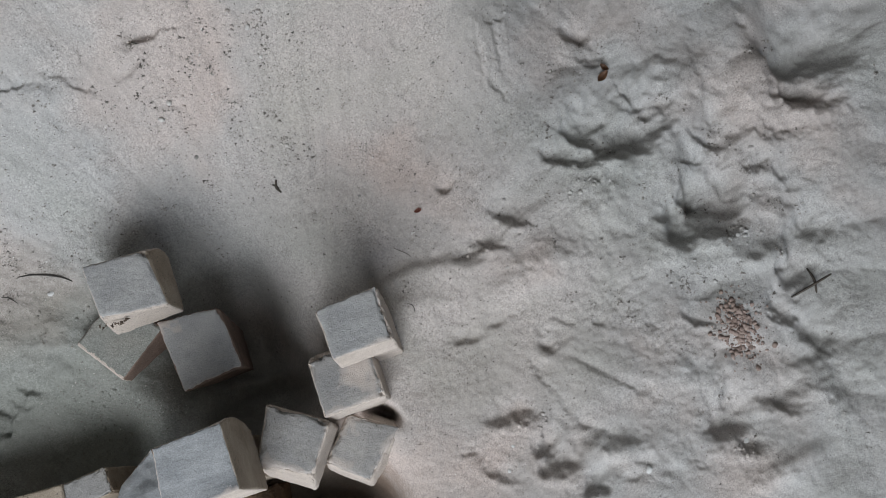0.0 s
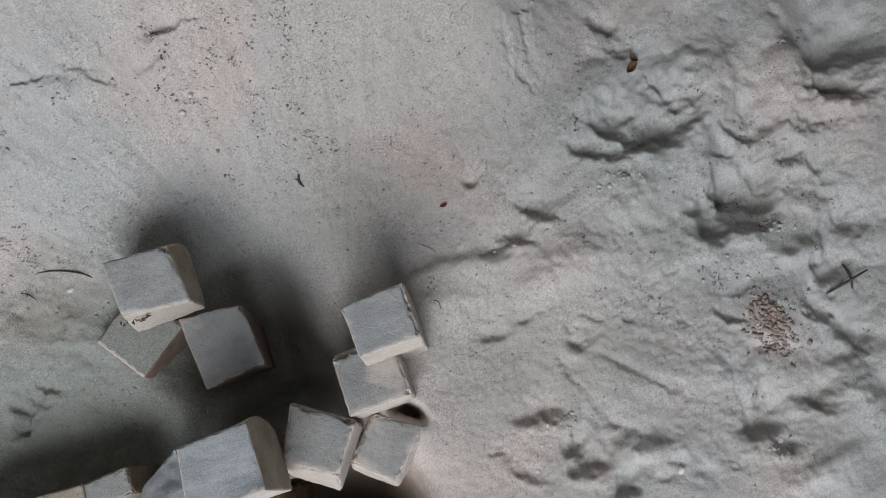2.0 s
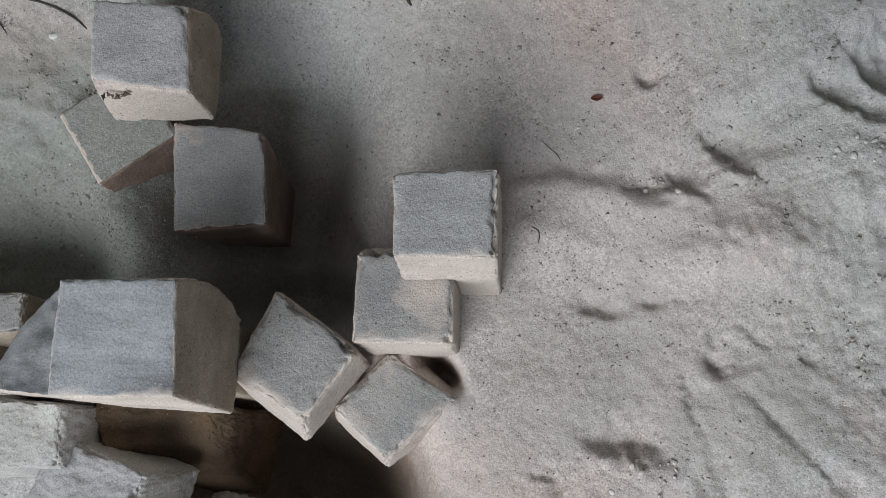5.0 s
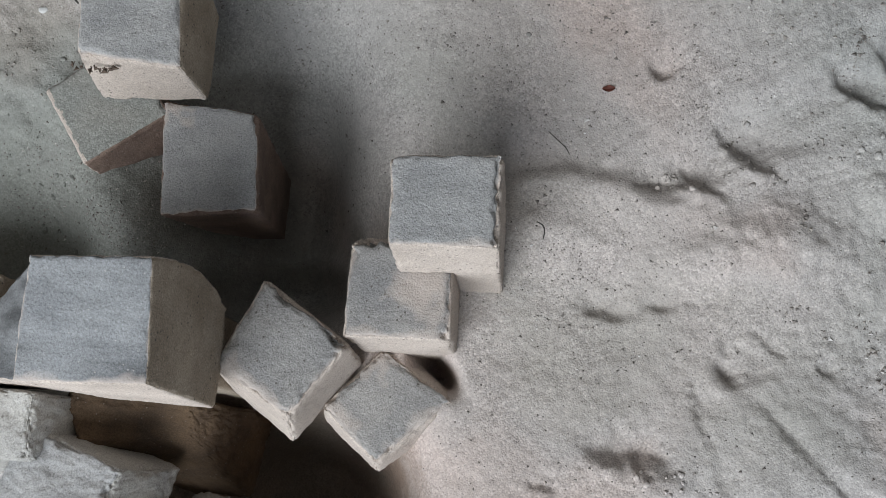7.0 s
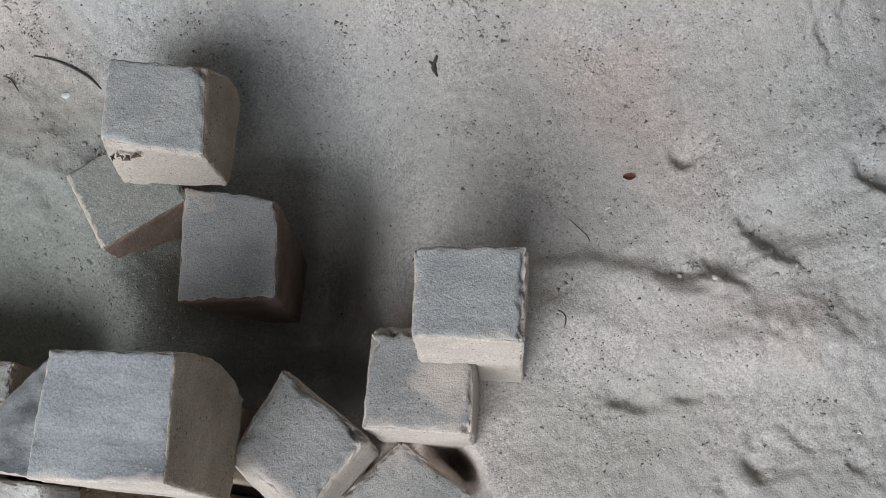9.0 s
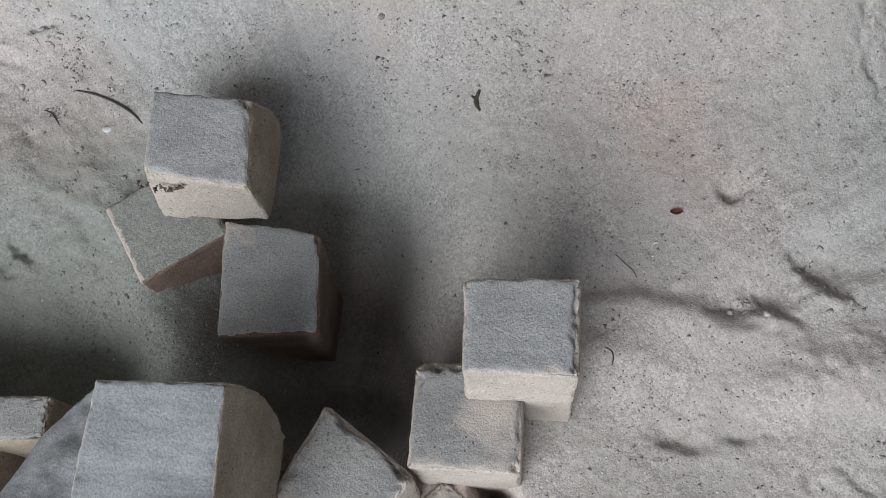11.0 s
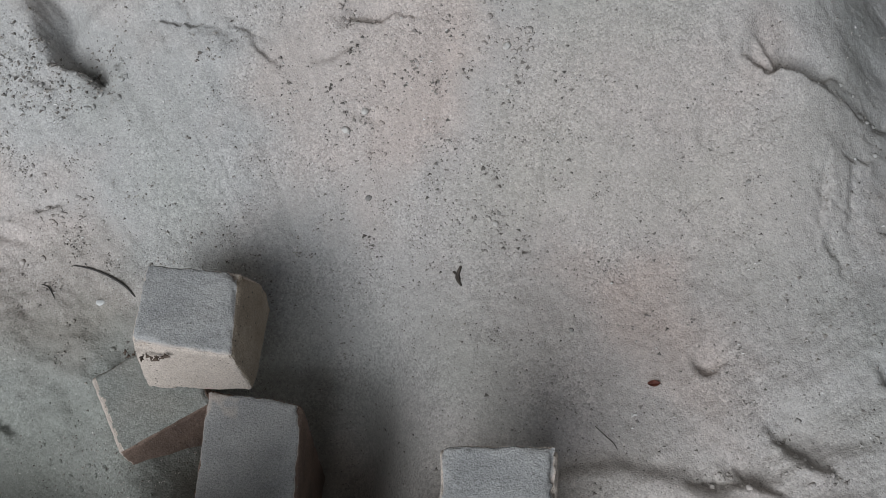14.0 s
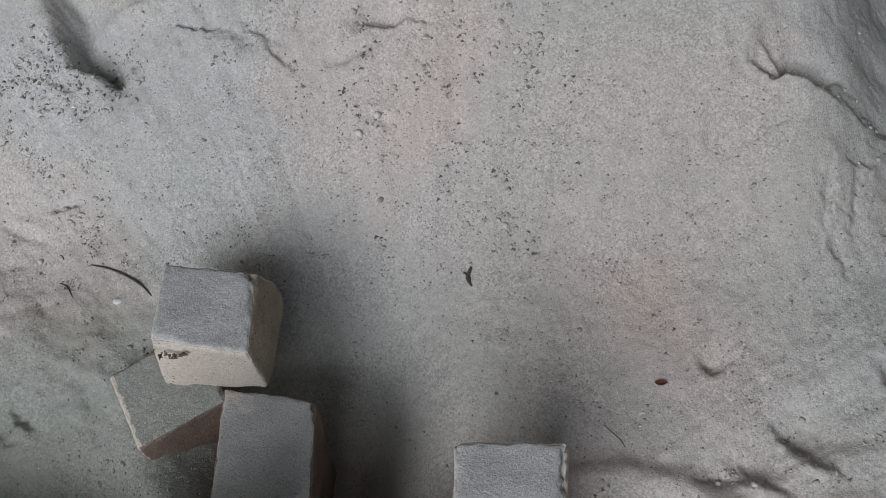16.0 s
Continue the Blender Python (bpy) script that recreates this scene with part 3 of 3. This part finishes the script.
block("grey concrete block with chipped side edge, resting on two others", [(-0.383, 0.456), (-0.192, 0.46), (-0.19, 0.626), (-0.388, 0.624)], [(-0.374, 0.463), (-0.19, 0.465), (-0.192, 0.63), (-0.385, 0.62)],
      [0.032] * 4, [0.217] * 4, 1, wear=0.009, dust=0.007, chips=((1, 0.1, 1, 0.022), (1, 0.42, 1, 0.016), (1, -0.5, 1, 0.018), (1, -0.85, 1, 0.012), (1, 0.75, 0.9, 0.014), (-1, 1, 1, 0.012), (0.3, -1, 0.7, 0.008), (-0.6, -1, 0.8, 0.007)))
plain_block("pale concrete block half buried in sand under another", -0.236, 0.541, 0.088, 0.155, 0, -0.25, 0.03, 2)
plain_block("sand-dusted grey concrete block with a broken back corner", -0.378, 0.43, 0.198, 0.195, 1, -0.32, 0.03, 3, mats=(SIDE, DUSTED, SIDE), wear=0.011, dust=0.013, drifts=((0.55, 0.15, 0.085), (1.0, 0.7, 0.09)),
            chips=((-0.8, 1, 1, 0.036), (-0.45, 1, 1, 0.02), (-0.1, 1, 1, 0.016), (1, -0.2, 1, 0.012), (0.97, -1, 1, 0.014)))
block("grey concrete block set cornerwise at the pit's edge", [(-0.433, 0.087), (-0.25, 0.236), (-0.42, 0.37), (-0.559, 0.19)], [(-0.421, 0.107), (-0.276, 0.238), (-0.43, 0.335), (-0.543, 0.213)],
      [-0.26] * 4, [-0.157] * 4, 4, mats=(SIDE, DUSTED, SIDE), wear=0.016, dust=0.012, drifts=((1, 1, 0.085), (-0.9, 0.9, 0.05)), chips=((0.75, -1, 1, 0.016), (-0.5, -1, 1, 0.012), (1, -0.1, 1, 0.012)))
block("turned grey concrete block with a crumbled top edge", [(-0.765, 0.25), (-0.6, 0.136), (-0.47, 0.31), (-0.645, 0.438)], [(-0.71, 0.262), (-0.556, 0.178), (-0.456, 0.317), (-0.631, 0.432)],
      [-0.2] * 4, [0.04] * 4, 5, mats=(SIDE, DUSTED, SIDE), wear=0.018, dust=0.02, drifts=((-0.9, -1, 0.05), (1, -0.8, 0.04)),
      chips=((0.2, -1, 1, 0.012), (1, -0.9, 1, 0.014), (-0.9, -1, 1, 0.014), (1, -0.2, 1, 0.01), (-0.35, 1, 1, 0.02), (-0.05, 1, 1, 0.012), (0.7, 1, 1, 0.02), (0.9, 1, 1, 0.016), (-0.6, 1, 1, 0.012)))
block("grey concrete block with a chipped pale front, stacked on two others", [(-1.026, 0.79), (-0.802, 0.796), (-0.806, 0.984), (-1.03, 0.995)], [(-1.006, 0.812), (-0.797, 0.79), (-0.828, 0.978), (-1.024, 0.99)],
      [0.004] * 4, [0.167] * 4, 6, mats=(SIDE, CAST, BROWN), dust=0.006, belly=(0.014, 0.016), wear=0.009, chips=((-0.6, -1, 0.85, 0.022), (-0.3, -1, 0.6, 0.014), (-0.9, -1, 1, 0.016), (0.5, -1, 1, 0.01), (0.1, -1, 1, 0.008), (1, 1, 1, 0.03), (1, 0.3, 1, 0.01), (1, -0.4, 1, 0.008)))
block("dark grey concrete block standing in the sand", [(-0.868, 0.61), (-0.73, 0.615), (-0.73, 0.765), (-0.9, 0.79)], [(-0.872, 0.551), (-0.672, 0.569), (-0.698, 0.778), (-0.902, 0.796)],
      [-0.4] * 4, [0.0] * 4, 7, mats=(SHADED_BROWN, CAST, SHADED_BROWN), wear=0.009, dust=0.004, drifts=((-0.75, 1, 0.05),),
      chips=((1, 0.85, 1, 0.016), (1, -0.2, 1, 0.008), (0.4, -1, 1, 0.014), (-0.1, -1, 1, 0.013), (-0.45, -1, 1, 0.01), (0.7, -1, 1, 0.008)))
plain_block("sand-covered concrete block turned under a stacked one", -1.024, 0.79, 0.2, 0.197, 36, -0.25, -0.001, 8, mats=(SHADED_BROWN, SAND, SHADED_BROWN, SIDE), wear=0.009)
block("large grey concrete block tilted forward, with a rough brown side",
      [(-0.9, 0.19), (-0.693, 0.185), (-0.695, 0.375), (-0.89, 0.39)], [(-0.908, 0.191), (-0.695, 0.199), (-0.676, 0.376), (-0.863, 0.37)],
      [0.03] * 4, [0.335, 0.337, 0.426, 0.426], 9, mats=(SIDE, STREAKED, BROWN), wear=0.007, dust=0.007, belly=(0.0, 0.026), chips=((1, 1, -1, 0.03), (0.8, -1, 0.9, 0.01), (0.2, -1, 1, 0.008), (-0.5, -1, 1, 0.009)))
block("grey concrete block leaning against a larger one",
      [(-1.16, 0.2), (-0.9, 0.2), (-0.9, 0.36), (-1.12, 0.34)], [(-1.15, 0.212), (-0.885, 0.19), (-0.88, 0.375), (-1.06, 0.325)],
      [-0.05, 0.0, 0.0, -0.05], [0.13, 0.31, 0.385, 0.18], 10, mats=(SIDE, STREAKED, SIDE), wear=0.008)
plain_block("earth-stained concrete block bearing a larger one", -0.81, 0.3, 0.16, 0.14, 0, -0.62, 0.028, 11, mats=(BROWN, BROWN, BROWN))
plain_block("brown-stained concrete block at the row's end", -1.5, 0.33, 0.44, 0.17, -4, -0.25, 0.06, 17, mats=(BROWN, BROWN, BROWN))
plain_block("low grey concrete block beside the leaning one", -1.225, 0.362, 0.17, 0.085, 4, -0.25, 0.05, 12, mats=(BROWN, DUSTED, BROWN), wear=0.014)
block("broken slab of grey concrete lying at the pit", [(-1.14, -0.05), (-0.88, -0.06), (-0.85, 0.07), (-1.08, 0.15)], [(-1.12, -0.03), (-0.9, -0.04), (-0.87, 0.065), (-1.06, 0.135)],
      [-0.25] * 4, [0.0, 0.0, 0.0, 0.01], 13, mats=(MORTAR, CAST, MORTAR), wear=0.01, lumpy=0.004, chips=((1, 0.2, 1, 0.03), (-0.2, 1, 1, 0.03), (1, 1, 0, 0.04), (1, -0.7, 1, 0.03)), name="concrete_lump", group="broken concrete", category="concrete lump", cuts=64)
block("crumbly lump of pale mortar by the leaning block", [(-1.3, 0.02), (-1.0, 0.04), (-0.98, 0.2), (-1.27, 0.22)], [(-1.26, 0.06), (-1.03, 0.07), (-1.02, 0.19), (-1.22, 0.2)],
      [-0.25] * 4, [0.02, 0.04, 0.08, 0.05], 14, mats=(MORTAR, MORTAR, MORTAR), wear=0.02, lumpy=0.006, name="mortar_lump", group="broken concrete", category="mortar lump", cuts=64)
block("small broken lump of concrete in the pit", [(-0.86, -0.12), (-0.74, -0.12), (-0.73, 0.0), (-0.85, 0.02)], [(-0.84, -0.1), (-0.76, -0.1), (-0.75, -0.01), (-0.83, 0.0)],
      [-0.4] * 4, [-0.2, -0.22, -0.2, -0.19], 15, mats=(MORTAR, MORTAR, MORTAR), wear=0.03, lumpy=0.02, name="concrete_lump", group="broken concrete", category="concrete lump", cuts=64)

# brown earth, its colour taken darker to stand for the shade in the pit
EARTH = concrete_material("shaded_brown_earth", (0.17, 0.115, 0.07), (0.09, 0.064, 0.045), pores=0.3)
block("bank of brown earth, coloured dark for shade, under the tilted block", [(-1.02, 0.0), (-0.79, 0.0), (-0.76, 0.21), (-1.05, 0.22)], [(-1.0, 0.1), (-0.83, 0.13), (-0.79, 0.21), (-1.02, 0.22)],
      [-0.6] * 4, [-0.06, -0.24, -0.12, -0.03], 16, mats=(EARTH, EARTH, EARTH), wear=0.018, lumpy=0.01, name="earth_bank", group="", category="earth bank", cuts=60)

# ---- small things on the sand ----


def height_at(x, y):
    return float(ground_height(np.array([x]), np.array([y]))[0])


def grain_rows(n, seed, centre, spread, sizes, clumps=0):
    rng = np.random.default_rng(seed)
    x, y = rng.normal(centre[0], spread[0], n), rng.normal(centre[1], spread[1], n)
    if clumps:
        k = rng.integers(0, clumps, n)
        x = x[k] + rng.normal(0, 0.012, n) * rng.uniform(0.4, 1.6, n)
        y = y[k] + rng.normal(0, 0.016, n) * rng.uniform(0.4, 1.6, n)
    s = sizes[0] + (sizes[1] - sizes[0]) * rng.random(n) ** 3
    return x, y, s


def crumbs(name, label, rows, mat, seed, level=None):
    """Many small angular grains lying on the sand, as one mesh."""
    rng = np.random.default_rng(seed)
    x, y, s = (np.concatenate(c) for c in zip(*rows))
    z = ground_height(x, y) if level is None else level(x, y)
    corner = np.array([(1, 0, 0), (-0.5, 0.87, 0), (-0.5, -0.87, 0), (0.2, 0.1, 0.8), (-0.1, 0, -0.7)])
    face = np.array([(0, 1, 3), (1, 2, 3), (2, 0, 3), (1, 0, 4), (2, 1, 4), (0, 2, 4)])
    n = len(x)
    turn = rng.random(n) * 6.283
    pts = corner[None] * (0.6 + 0.8 * rng.random((n, 5, 3))) * s[:, None, None] * np.array([1, 0.75, 0.6])
    c, q = np.cos(turn)[:, None], np.sin(turn)[:, None]
    px, py = pts[..., 0] * c - pts[..., 1] * q, pts[..., 0] * q + pts[..., 1] * c
    pts = np.stack([px + x[:, None], py + y[:, None], pts[..., 2] + z[:, None] + 0.15 * s[:, None]], -1).reshape(-1, 3)
    faces = (face[None] + 5 * np.arange(n)[:, None, None]).reshape(-1, 3)
    me = bpy.data.meshes.new(name)
    me.from_pydata(pts.tolist(), [], faces.tolist())
    me.materials.append(mat)
    return tagged(new(name, me), label, "grit", kind="stuff")


rng = np.random.default_rng(4)
spread = (rng.uniform(-1.6, 1.5, 6500), rng.uniform(-0.35, 1.8, 6500), 0.001 + 0.0026 * rng.random(6500) ** 4)
crumbs("sand_grit", "scattered dark and pale grit on the sand", [
    spread,
    grain_rows(2600, 5, (-0.5, 1.28), (0.36, 0.22), (0.0012, 0.005), 150),
    grain_rows(1200, 15, (-0.5, 1.2), (0.4, 0.24), (0.0012, 0.004)),
    grain_rows(620, 6, (-0.52, 1.47), (0.18, 0.12), (0.002, 0.009), 34),
    (rng.uniform(-0.3, 1.3, 4500), rng.uniform(-0.3, 1.5, 4500), 0.0012 + 0.0036 * rng.random(4500) ** 4),
    grain_rows(500, 13, (-0.05, 0.5), (0.1, 0.12), (0.0012, 0.0045)),
    grain_rows(1600, 14, (0.85, 0.7), (0.3, 0.4), (0.0014, 0.008), 90),
    grain_rows(60, 12, (-0.34, 1.21), (0.03, 0.03), (0.002, 0.009)),
    grain_rows(900, 7, (-1.3, 1.1), (0.2, 0.16), (0.0012, 0.006), 45),
    grain_rows(700, 8, (-0.98, 0.56), (0.06, 0.045), (0.0012, 0.0042)),
    grain_rows(500, 18, (-1.15, 0.62), (0.12, 0.08), (0.0012, 0.005)),
    grain_rows(500, 9, (-0.7, 0.95), (0.2, 0.15), (0.001, 0.004)),
    grain_rows(800, 10, (-1.38, 1.45), (0.12, 0.06), (0.0018, 0.009), 60),
    (rng.uniform(-1.3, 0.7, 2600), rng.uniform(0.65, 1.75, 2600), 0.0016 + 0.0045 * rng.random(2600) ** 3),
], GRIT, 3)


def clods(name, label, rows, mat, seed):
    """Rounded lumps of clotted sand, half sunk, as one mesh."""
    rng = np.random.default_rng(seed)
    x, y, s = (np.concatenate(c) for c in zip(*rows))
    z = ground_height(x, y)
    bm = bmesh.new()
    bmesh.ops.create_icosphere(bm, subdivisions=2, radius=1)
    ball = np.array([v.co[:] for v in bm.verts])
    face = np.array([[v.index for v in f.verts] for f in bm.faces])
    bm.free()
    n = len(x)
    pts = ball[None] * (0.75 + 0.5 * rng.random((n, 1, 3)))
    for _ in range(3):
        way = rng.normal(size=(n, 1, 3))
        way /= np.linalg.norm(way, axis=2, keepdims=True)
        along = (pts * way).sum(2, keepdims=True)
        pts = pts - way * np.maximum(along - 0.55, 0) * 0.9
    pts = pts * (1 + 0.1 * rng.normal(size=(n, len(ball), 1))) * s[:, None, None] * np.array([1, 1, 0.7])
    turn = rng.random(n) * 6.283
    c, q = np.cos(turn)[:, None], np.sin(turn)[:, None]
    pts = np.stack([pts[..., 0] * c - pts[..., 1] * q + x[:, None], pts[..., 0] * q + pts[..., 1] * c + y[:, None], pts[..., 2] + (z + 0.05 * s)[:, None]], -1).reshape(-1, 3)
    faces = (face[None] + len(ball) * np.arange(n)[:, None, None]).reshape(-1, 3)
    me = bpy.data.meshes.new(name)
    me.from_pydata(pts.tolist(), [], faces.tolist())
    me.polygons.foreach_set("use_smooth", np.ones(len(faces), dtype=bool))
    me.materials.append(mat)
    return tagged(new(name, me), label, "sand clods", kind="stuff")


# where the trodden sand has clotted: number, centre, spread
CLOTS = [
    (46, 0.56, 0.79, 0.05, 0.022), (22, 0.99, 0.475, 0.03, 0.016), (18, 0.3, 0.745, 0.025, 0.03), (26, 0.13, 0.705, 0.05, 0.018), (20, 0.756, -0.185, 0.03, 0.015),
    (70, -1.39, 1.43, 0.06, 0.04), (50, -1.43, 1.48, 0.04, 0.03), (50, -1.24, 1.48, 0.06, 0.025), (60, -1.38, 1.2, 0.09, 0.06), (40, -0.61, 1.42, 0.03, 0.06), (34, -0.34, 1.545, 0.05, 0.025),
    (18, -1.34, 1.183, 0.03, 0.015), (30, -0.36, 1.22, 0.035, 0.03), (26, 0.46, 1.49, 0.06, 0.03), (20, -0.68, 1.58, 0.04, 0.02), (24, 0.15, 0.115, 0.05, 0.025),
    (30, 1.05, 0.75, 0.1, 0.03), (24, 0.83, 0.4, 0.05, 0.03), (50, -1.22, 0.86, 0.12, 0.1), (40, -1.2, 0.62, 0.12, 0.06),
]
clods("sand_clods", "small clotted lumps of grey sand on trodden ground", [grain_rows(n, 60 + i, (cx, cy), (a, b), (0.002, 0.0085)) for i, (n, cx, cy, a, b) in enumerate(CLOTS)], SAND, 8)
UMBER = plain_material("umber_earth", (0.05, 0.035, 0.025), (0.11, 0.08, 0.06), 120)
crumbs("earth_crumbs", "dark earth crumbs on the ledge of a chipped block", [grain_rows(20, 21, (-0.962, 0.792), (0.012, 0.003), (0.003, 0.011)), grain_rows(9, 22, (-1.008, 0.797), (0.007, 0.003), (0.003, 0.009))],
       UMBER, 7, lambda x, y: 0.148 + 0.6 * (y - 0.795) + 0 * x)
ROSY = plain_material("rosy_crumbs", (0.17, 0.12, 0.1), (0.36, 0.285, 0.25), 55)
clods("brick_crumbs", "heap of small rosy brick crumbs on the sand", [grain_rows(420, 11, (0.872, 0.185), (0.034, 0.052), (0.003, 0.011))], ROSY, 5)


def leaf(label, x, y, length, width, turn, mat, curl=0.3, name="dry_leaf"):
    bm = bmesh.new()
    rows = []
    for i in range(9):
        t = i / 8
        w = width * math.sin(math.pi * min(0.97, max(0.03, t))) ** 0.7
        z = curl * length * (t - 0.5) ** 2 + 0.002
        rows.append([bm.verts.new(((t - 0.5) * length, w * k, z + abs(k) * width * 0.35)) for k in (-0.5, -0.25, 0, 0.25, 0.5)])
    for a, b in zip(rows, rows[1:]):
        for k in range(4):
            bm.faces.new((a[k], a[k + 1], b[k + 1], b[k]))
    bmesh.ops.solidify(bm, geom=bm.faces[:], thickness=0.0008)
    me = bpy.data.meshes.new(name)
    bm.to_mesh(me)
    bm.free()
    me.materials.append(mat)
    ob = new(name, me)
    ob.matrix_world = pose(x, y, height_at(x, y), 4, -3, turn)
    return tagged(ob, label, name.replace("_", " "))


def stick(label, points, radius, mat, name="twig", lift=None):
    """A thin bent stem of eight sides, tapered to its ends; lift: heights over the sand."""
    bm = bmesh.new()
    lift = lift or [radius * 0.6] * len(points)
    path = [Vector((x, y, height_at(x, y) + h)) for (x, y), h in zip(points, lift)]
    fine = []
    for k in range(len(path) - 1):
        p0, p1, p2, p3 = path[max(k - 1, 0)], path[k], path[k + 1], path[min(k + 2, len(path) - 1)]
        for i in range(6):
            t = i / 6
            fine.append(0.5 * (2 * p1 + (p2 - p0) * t + (2 * p0 - 5 * p1 + 4 * p2 - p3) * t * t + (3 * p1 - p0 - 3 * p2 + p3) * t ** 3))
    fine.append(path[-1])
    rings = []
    for i, p in enumerate(fine):
        way = (fine[min(i + 1, len(fine) - 1)] - fine[max(i - 1, 0)]).normalized()
        side = way.cross(Vector((0, 0, 1))).normalized()
        up = side.cross(way)
        r = radius * (0.55 + 0.45 * math.sin(math.pi * i / (len(fine) - 1))) * (1 + 0.2 * rough(p, 90, 3))
        rings.append([bm.verts.new(p + (side * math.cos(a) + up * math.sin(a)) * r) for a in [k * math.pi / 4 for k in range(8)]])
    for a, b in zip(rings, rings[1:]):
        for k in range(8):
            bm.faces.new((a[k], a[(k + 1) % 8], b[(k + 1) % 8], b[k]))
    bm.faces.new(rings[0][::-1])
    bm.faces.new(rings[-1])
    for f in bm.faces:
        f.smooth = True
    me = bpy.data.meshes.new(name)
    bm.to_mesh(me)
    bm.free()
    me.materials.append(mat)
    return tagged(new(name, me), label, name.replace("_", " "))


def pebble(label, x, y, size, mat, seed, flat=0.6, name="pebble"):
    bm = bmesh.new()
    bmesh.ops.create_icosphere(bm, subdivisions=3, radius=1)
    for v in bm.verts:
        k = 1 + 0.28 * rough(v.co, 1.3, seed) + 0.1 * rough(v.co, 3.5, seed + 1)
        v.co = Vector((v.co.x * k * size, v.co.y * k * size * 0.75, v.co.z * k * size * flat))
    for f in bm.faces:
        f.smooth = True
    me = bpy.data.meshes.new(name)
    bm.to_mesh(me)
    bm.free()
    me.materials.append(mat)
    ob = new(name, me)
    ob.matrix_world = pose(x, y, height_at(x, y) + size * flat * 0.3, 0, 0, seed * 47)
    return tagged(ob, label, name)


RED = plain_material("red_brown_leaf", (0.16, 0.05, 0.035), (0.27, 0.09, 0.06), 120, 0.6)
RUST = plain_material("orange_brown_leaf", (0.13, 0.065, 0.035), (0.23, 0.125, 0.07), 90, 0.6)
BARK = plain_material("dark_bark", (0.035, 0.03, 0.026), (0.09, 0.075, 0.06), 150)
WIRE = plain_material("black_root", (0.03, 0.028, 0.026), (0.07, 0.065, 0.06), 200)
WHITE = plain_material("white_shell", (0.55, 0.56, 0.55), (0.68, 0.68, 0.67), 60, 0.8)
STONE = plain_material("grey_stone", (0.22, 0.21, 0.2), (0.36, 0.35, 0.33), 80)
PALE = plain_material("pale_stone", (0.46, 0.44, 0.42), (0.58, 0.56, 0.53), 80)

leaf("small red-brown dry leaf on the sand", 0.003, 0.884, 0.026, 0.014, 5, RED)
leaf("curled orange-brown dry leaf lying in a hollow", 0.755, 1.135, 0.05, 0.026, 30, RUST, 0.8)
leaf("curled rusty leaf beside another in a hollow", 0.775, 1.165, 0.035, 0.02, -60, RUST, 0.9)
stick("thin black rootlet curled on the sand", [(-0.128, 0.607), (-0.117, 0.6), (-0.113, 0.59), (-0.115, 0.575)], 0.0014, WIRE, "root")
stick("thin straw with a dark tip on the sand", [(-0.115, 0.798), (-0.092, 0.778), (-0.078, 0.766), (-0.07, 0.752)], 0.001, BARK)
stick("short dark twig on the sand slope", [(-0.405, 1.085), (-0.415, 1.105), (-0.408, 1.128)], 0.0046, BARK)
stick("short dark twig crossing another", [(-0.425, 1.118), (-0.413, 1.108), (-0.409, 1.092)], 0.0036, BARK)
stick("dark twig lying crosswise in a hollow", [(1.088, 0.221), (1.165, 0.236), (1.235, 0.25)], 0.0045, BARK, lift=[0.004, 0.014, 0.01])
stick("dark twig under a crossing one", [(1.179, 0.295), (1.176, 0.25), (1.167, 0.207)], 0.0045, BARK, lift=[0.01, 0.008, 0.003])
stick("thin black root curving over the sand", [(-1.286, 1.081), (-1.242, 1.074), (-1.194, 1.057), (-1.152, 1.035), (-1.128, 1.016)], 0.0026, WIRE, "root", lift=[0.0, 0.003, 0.004, 0.003, 0.0])
stick("thin black root lying in the sand", [(-1.361, 1.042), (-1.336, 1.03), (-1.315, 1.005)], 0.0015, WIRE, "root", lift=[0.0, 0.003, 0.0])
for label, x, y, size, mat, seed in (
    ("white shell fragment on trodden sand", 0.43, -0.142, 0.013, WHITE, 1), ("small white shell fragment on sand", 0.008, -0.004, 0.007, WHITE, 2),
    ("small white shell fragment by a hollow", 0.045, 0.066, 0.006, WHITE, 3), ("white shell fragment beside a block", -1.207, 1.001, 0.011, WHITE, 4),
    ("flat grey pebble on the sand slope", -0.625, 1.268, 0.009, STONE, 5), ("pale pebble on the sand heap", -0.635, 1.42, 0.011, PALE, 6),
    ("pale flat pebble in loose sand", -0.678, 1.385, 0.011, PALE, 7), ("dark grey pebble on the heap", 0.205, 1.303, 0.006, STONE, 8),
    ("pale round pebble high on the heap", -0.318, 1.535, 0.011, PALE, 9), ("pale pebble among dark crumbs", -0.335, 1.213, 0.008, PALE, 10),
    ("grey pebble on the sand", -0.165, 0.99, 0.006, STONE, 11), ("white bit of shell in a footprint", 0.765, -0.16, 0.011, WHITE, 12),
):
    pebble(label, x, y, size, mat, seed, 0.3 if mat is WHITE else 0.6)
